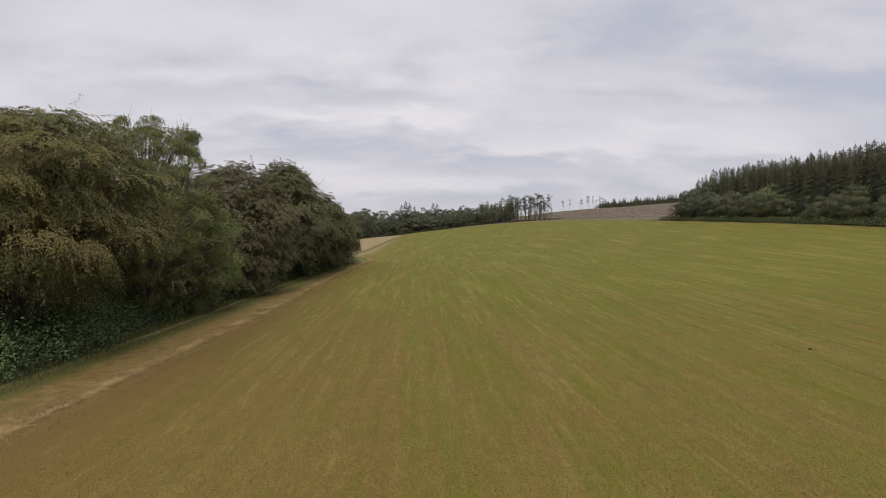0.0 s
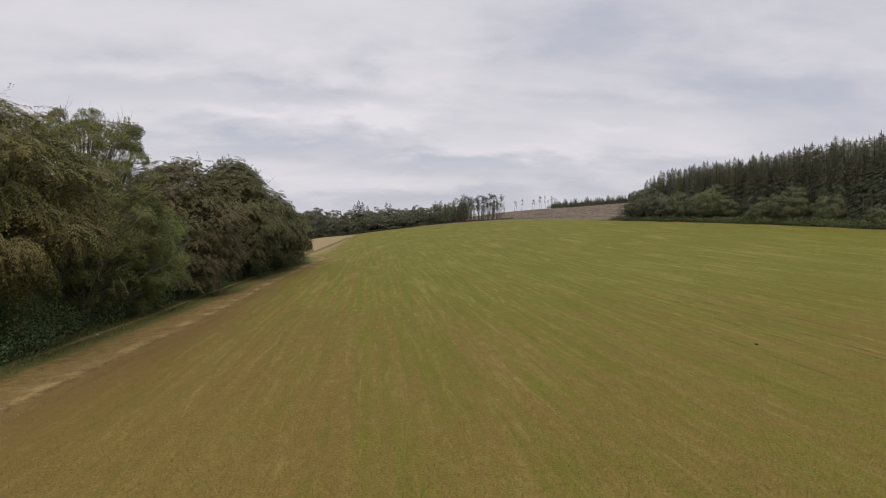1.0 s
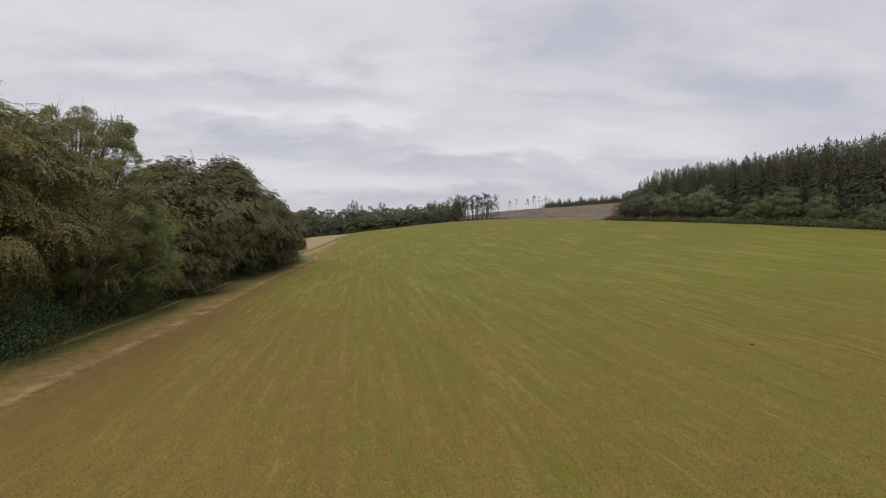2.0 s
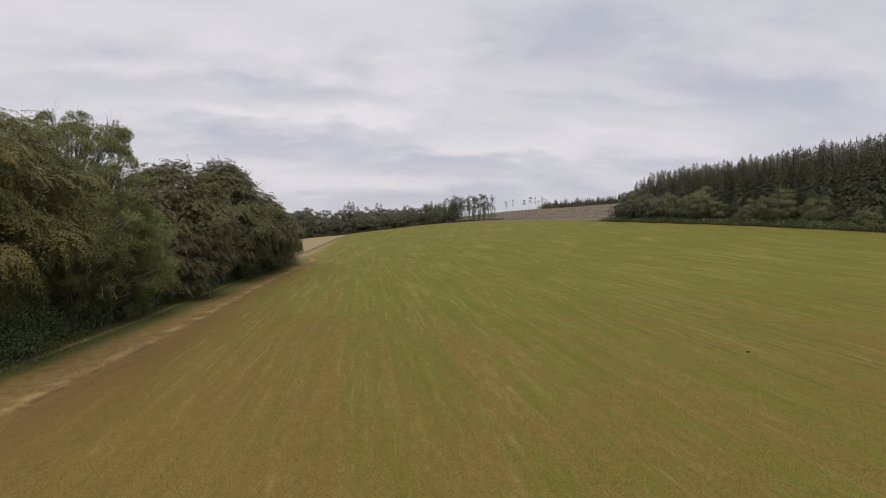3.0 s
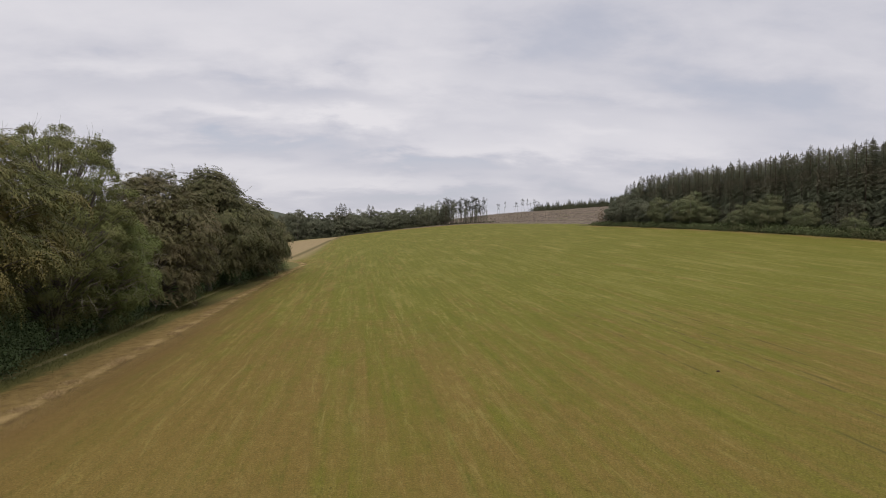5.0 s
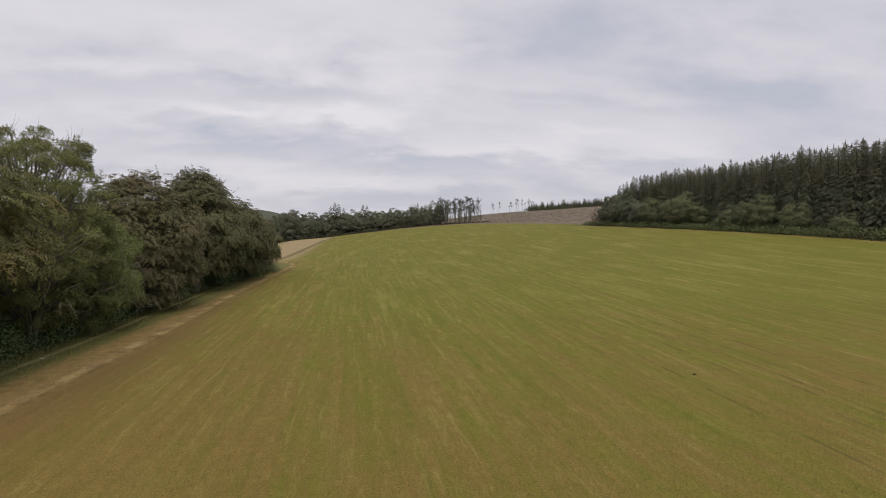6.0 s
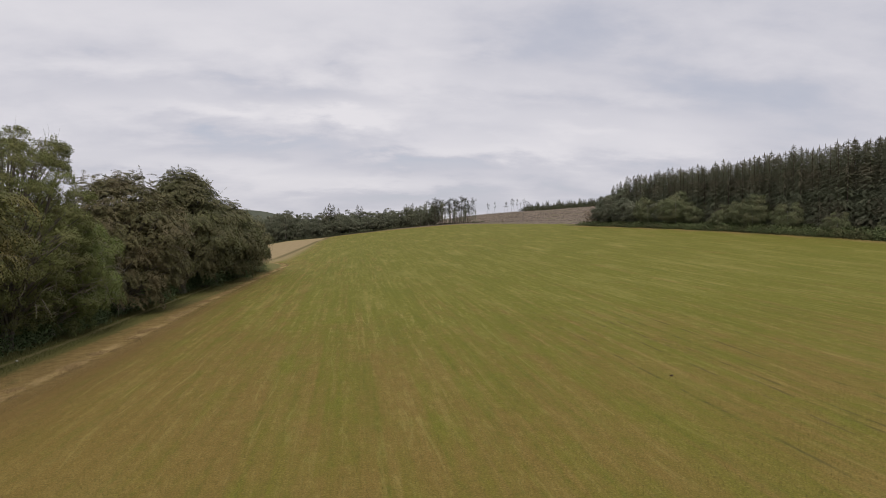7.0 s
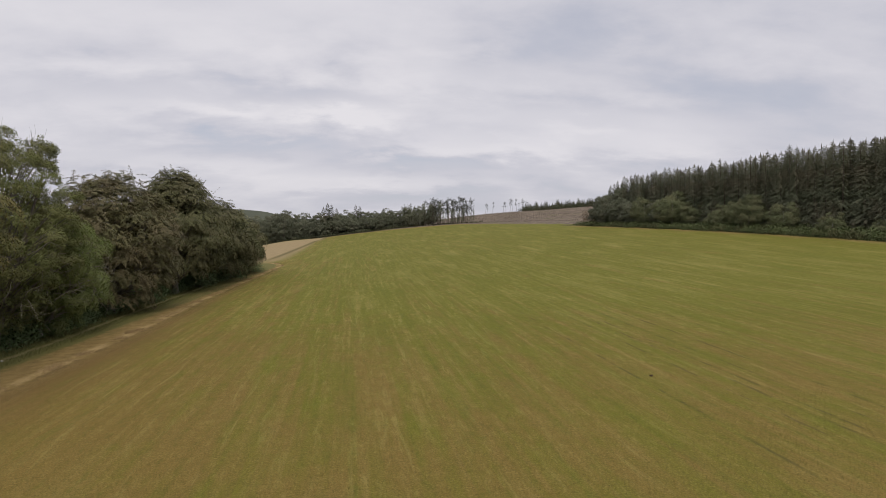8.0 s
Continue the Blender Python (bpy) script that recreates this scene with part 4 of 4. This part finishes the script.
for k in range(16):
    x = 38 + k * 0.9 + rng.normal() * 0.8
    plant("pine", full_pines[rng.integers(3)], x, 321 + rng.uniform(0, 7), "low bushy young pine under bare stems", "tree", "edge pines",
          turn=rng.uniform(0, 360), scale=rng.uniform(0.35, 0.6))
for x, s in ((75, .60), (76.5, .45), (79.5, .56), (86.5, .52), (88.5, .50), (91, .66), (93, .62), (95.5, .60), (97, .5), (99, .64), (100.5, .58), (102, .55)):
    plant("pine", pines[rng.integers(4)], x, 424, "thin windswept pine on the felled skyline", "tree", "skyline pines", turn=rng.uniform(0, 360), scale=s)
for k in range(150):
    x = 101 + k * 0.56 + rng.normal() * 0.5
    plant("young_spruce", young_spruces[rng.integers(3)], x, 424 + rng.uniform(0, 6), "young spruce on the skyline beyond felled ground", "tree", "skyline spruces",
          turn=rng.uniform(0, 360), scale=rng.uniform(0.20, 0.34) + (0.08 if k % 13 < 3 else 0.0))

skyline_scrub = [shrub_mesh("scrub", 230 + i, 2.2, 1.5, LEAF_THICKET, 34, 12, 0.34, 5) for i in range(3)]
for k in range(46):
    plant("scrub", skyline_scrub[k % 3], 101 + k * 1.9 + rng.normal() * 0.4, 422 + rng.uniform(0, 5), "dark conifer scrub along the felled skyline", "shrub", "skyline scrub",
          turn=rng.uniform(0, 360), scale=rng.uniform(1.2, 1.9))

# ---- the plantation's edge ----
edge_bushes = [far_tree("goat_willow", 150 + i, 8.4, 4.5, LEAF_BUSH, 26, 16, 0.22, BARK_PALE, 52, 0.9) for i in range(3)]
dark_edge = [far_tree("alder", 160 + i, 9.0, 4.7, LEAF_FAR, 26, 16, 0.24, BARK, 52, 0.9) for i in range(2)]
for k, (s, n, meshes, size, label) in enumerate((
        (3, 9, dark_edge[0], 0.95, "dark alder at the plantation corner"), (7, 9.5, dark_edge[1], 1.15, "dark alder at the plantation corner"), (11.5, 10, dark_edge[0], 1.3, "dark alder at the plantation corner"), (4, 6, dark_edge[1], 0.62, "dark alder at the plantation corner"),
        (9.75, 5, dark_edge[1], 0.92, "dark alder at the plantation corner"), (17, 5.2, dark_edge[0], 0.98, "dark alder at the plantation corner"), (24, 5.2, dark_edge[1], 0.9, "dark alder in front of spruces"),
        (30.5, 4.5, edge_bushes[0], 0.95, "grey-green willow bush in front of spruces"), (37, 6, dark_edge[0], 0.88, "dark alder in front of spruces"),
        (42.5, 4.5, edge_bushes[1], 1.14, "round light green willow before dark spruces"), (48, 6.5, edge_bushes[2], 0.80, "grey-green willow bush in front of spruces"),
        (61, 4.5, edge_bushes[2], 0.72, "pale green willow bush beside the bracken"), (65, 5.5, edge_bushes[0], 0.78, "pale green willow bush beside the bracken"),
        (69.5, 4.5, edge_bushes[1], 0.98, "pale green willow bush beside the bracken"), (80, 4, edge_bushes[0], 0.76, "dense round willow bush above the bracken"),
        (92.75, 3.5, edge_bushes[2], 0.56, "small round bush in the bracken"), (103, 4, edge_bushes[0], 0.42, "small round bush in the bracken"))):
    x, y = hedge(s, n)
    plant("willow" if meshes in edge_bushes else "alder", meshes, x, y, label, "bush" if size < 0.8 else "tree", "plantation edge", turn=k * 67, scale=size)
hawthorn = shrub_mesh("hawthorn", 181, 2.6, 5.0, LEAF_RUST, 60, 10, 0.34, 22)
for k, (s, n, size) in enumerate(((-3, 6.5, 1.0), (1, 4.5, 0.75), (3.5, 6.5, 1.0))):
    x, y = hedge(s, n)
    plant("hawthorn", hawthorn, x, y, "thin rust-tinged hawthorn at the plantation corner", "shrub", "corner hawthorns", turn=k * 110, scale=size)
bracken = [shrub_mesh("bracken", 170 + i, 2.0, 1.1 + 0.2 * i, LEAF_BRACKEN, 44, 16, 0.26, 6) for i in range(3)]
rng = np.random.default_rng(33)
s = 0.5
while s < 122:
    for n in (1.2, 3.2, 5.4):
        x, y = hedge(s + rng.normal() * 0.4, n + rng.normal() * 0.3)
        plant("bracken", bracken[rng.integers(3)], x, y, "dense green bracken clump along the field edge", "bracken", "bracken edge",
              turn=rng.uniform(0, 360), scale=rng.uniform(0.8, 1.25) * (0.9 + 0.004 * s))
    s += 2.6

brambles = [shrub_mesh("bramble", 175 + i, 2.0, 1.1 + 0.2 * i, LEAF_THICKET, 40, 16, 0.30, 6) for i in range(3)]
x = -80.0
while x < 56:
    y = 327 + max(-x, 0) * 0.32 + rng.normal() * 0.8 - max(x - 20, 0) * 0.1
    plant("bramble", brambles[rng.integers(3)], x, y, "low dark bramble thicket along the far wood", "shrub", "far brambles", turn=rng.uniform(0, 360),
          scale=rng.uniform(0.7, 1.3) * (0.6 if x > 24 else 1.0))
    if x < 22:
        plant("bramble", brambles[rng.integers(3)], x, y + 17, "tall dark thicket inside the far wood", "shrub", "far thickets", turn=rng.uniform(0, 360), scale=rng.uniform(3.0, 4.2))
    x += 2.3


# ---- loose stuff ----
def blades(name, x, y, tall, rng, mat, label, category, lean=0.5, width=0.08, droplet=0.0):
    """Grass blades or straws as thin triangles that stand on the ground."""
    n = len(x)
    at = np.stack([x, y, height(x, y) - 0.005 + droplet], 1)
    az = rng.uniform(0, 6.283, n)
    side = np.stack([np.cos(az), np.sin(az), np.zeros(n)], 1)
    h = tall * rng.uniform(0.5, 1.4, (n, 1))
    way = np.stack([rng.normal(size=n) * lean, rng.normal(size=n) * lean, np.ones(n)], 1)
    v = np.stack([at - side * h * width, at + side * h * width, at + unit(way) * h], 1).reshape(-1, 3)
    ob = new(name, mesh_from(name, v, np.arange(3 * n).reshape(n, 3), mat))
    return tagged(ob, label, category, kind="stuff")


rng = np.random.default_rng(44)
y = 9.0 + 40 * rng.uniform(0, 1, 210000) ** 1.7
x = rng.uniform(-1, 1, len(y)) * (y * 0.86 + 4) + 2
keep = x > windrow_x(y) + 0.2
blades("field_grass", x[keep], y[keep], 0.055, rng, GRASS, "short mown grass with dry brown stalks", "grass", 0.7, 0.12)
y = 12 + 115 * rng.uniform(0, 1, 90000) ** 1.6
x = windrow_x(y) + rng.uniform(-6.9, -3.5, len(y)) + rng.normal(size=len(y)) * 0.45
keep = np.abs(x - windrow_x(y) + 4.5 + rng.normal(size=len(y)) * 0.12) > 0.3
blades("verge_grass", x[keep], y[keep], 0.17, rng, VERGE, "rough green verge grass beside the shelterbelt", "grass", 0.5, 0.06)
y = 10 + 137 * rng.uniform(0, 1, 76000) ** 1.5
x = windrow_x(y) + rng.normal(size=len(y)) * 0.26 - 0.1 + 0.22 * np.sin(y * 0.9) * np.sin(y * 0.23)
keep = np.sin(y * 1.7 + 2 * np.sin(y * 0.41)) + np.sin(y * 0.63 + 1.2) + rng.normal(size=len(y)) * 0.35 > 0.55
blades("straw_windrow", x[keep], y[keep], 0.12, rng, STRAW_BITS, "line of loose pale straw lying on the stubble", "straw", 1.6, 0.09)
y = 10 + 110 * rng.uniform(0, 1, 90000) ** 1.5
x = windrow_x(y) + rng.uniform(-2.4, 1.6, len(y))
blades("cut_stubble", x, y, 0.07, rng, STUBBLE_BITS, "short tan stubble strip beside the verge", "stubble", 1.0, 0.09)
x = rng.uniform(20, 190, 9000)
y = rng.uniform(305, 430, 9000)
keep = (y > 316 - np.maximum(x - 45, 0) * 2.9) & (x < 0.37 * y + 10)
blades("felled_brash", x[keep], y[keep], 0.75, rng, BRASH, "grey-brown brash and stumps on felled ground", "brash", 1.3, 0.16)


def clod(name, x, y, r, mat, label, category, seed):
    bm = bmesh.new()
    bmesh.ops.create_icosphere(bm, subdivisions=3, radius=1.0)
    for v in bm.verts:
        k = 1 + 0.35 * noise.noise(v.co * 1.7 + Vector((seed, 0, 0)))
        v.co = Vector((v.co.x * r * k, v.co.y * r * 0.7 * k, v.co.z * r * 0.45 * k))
    me = bpy.data.meshes.new(name)
    bm.to_mesh(me)
    bm.free()
    me.materials.append(mat)
    ob = new(name, me)
    ob.location = on_ground(x, y, -0.2 * r)
    tagged(ob, label, category)


clod("soil_clod", 16.9, 29.0, 0.10, SOIL, "dark clod of soil lying on mown grass", "clod", 3)
clod("stone", -18.4, 41.5, 0.09, STONE, "small pale stone lying in the verge", "stone", 9)
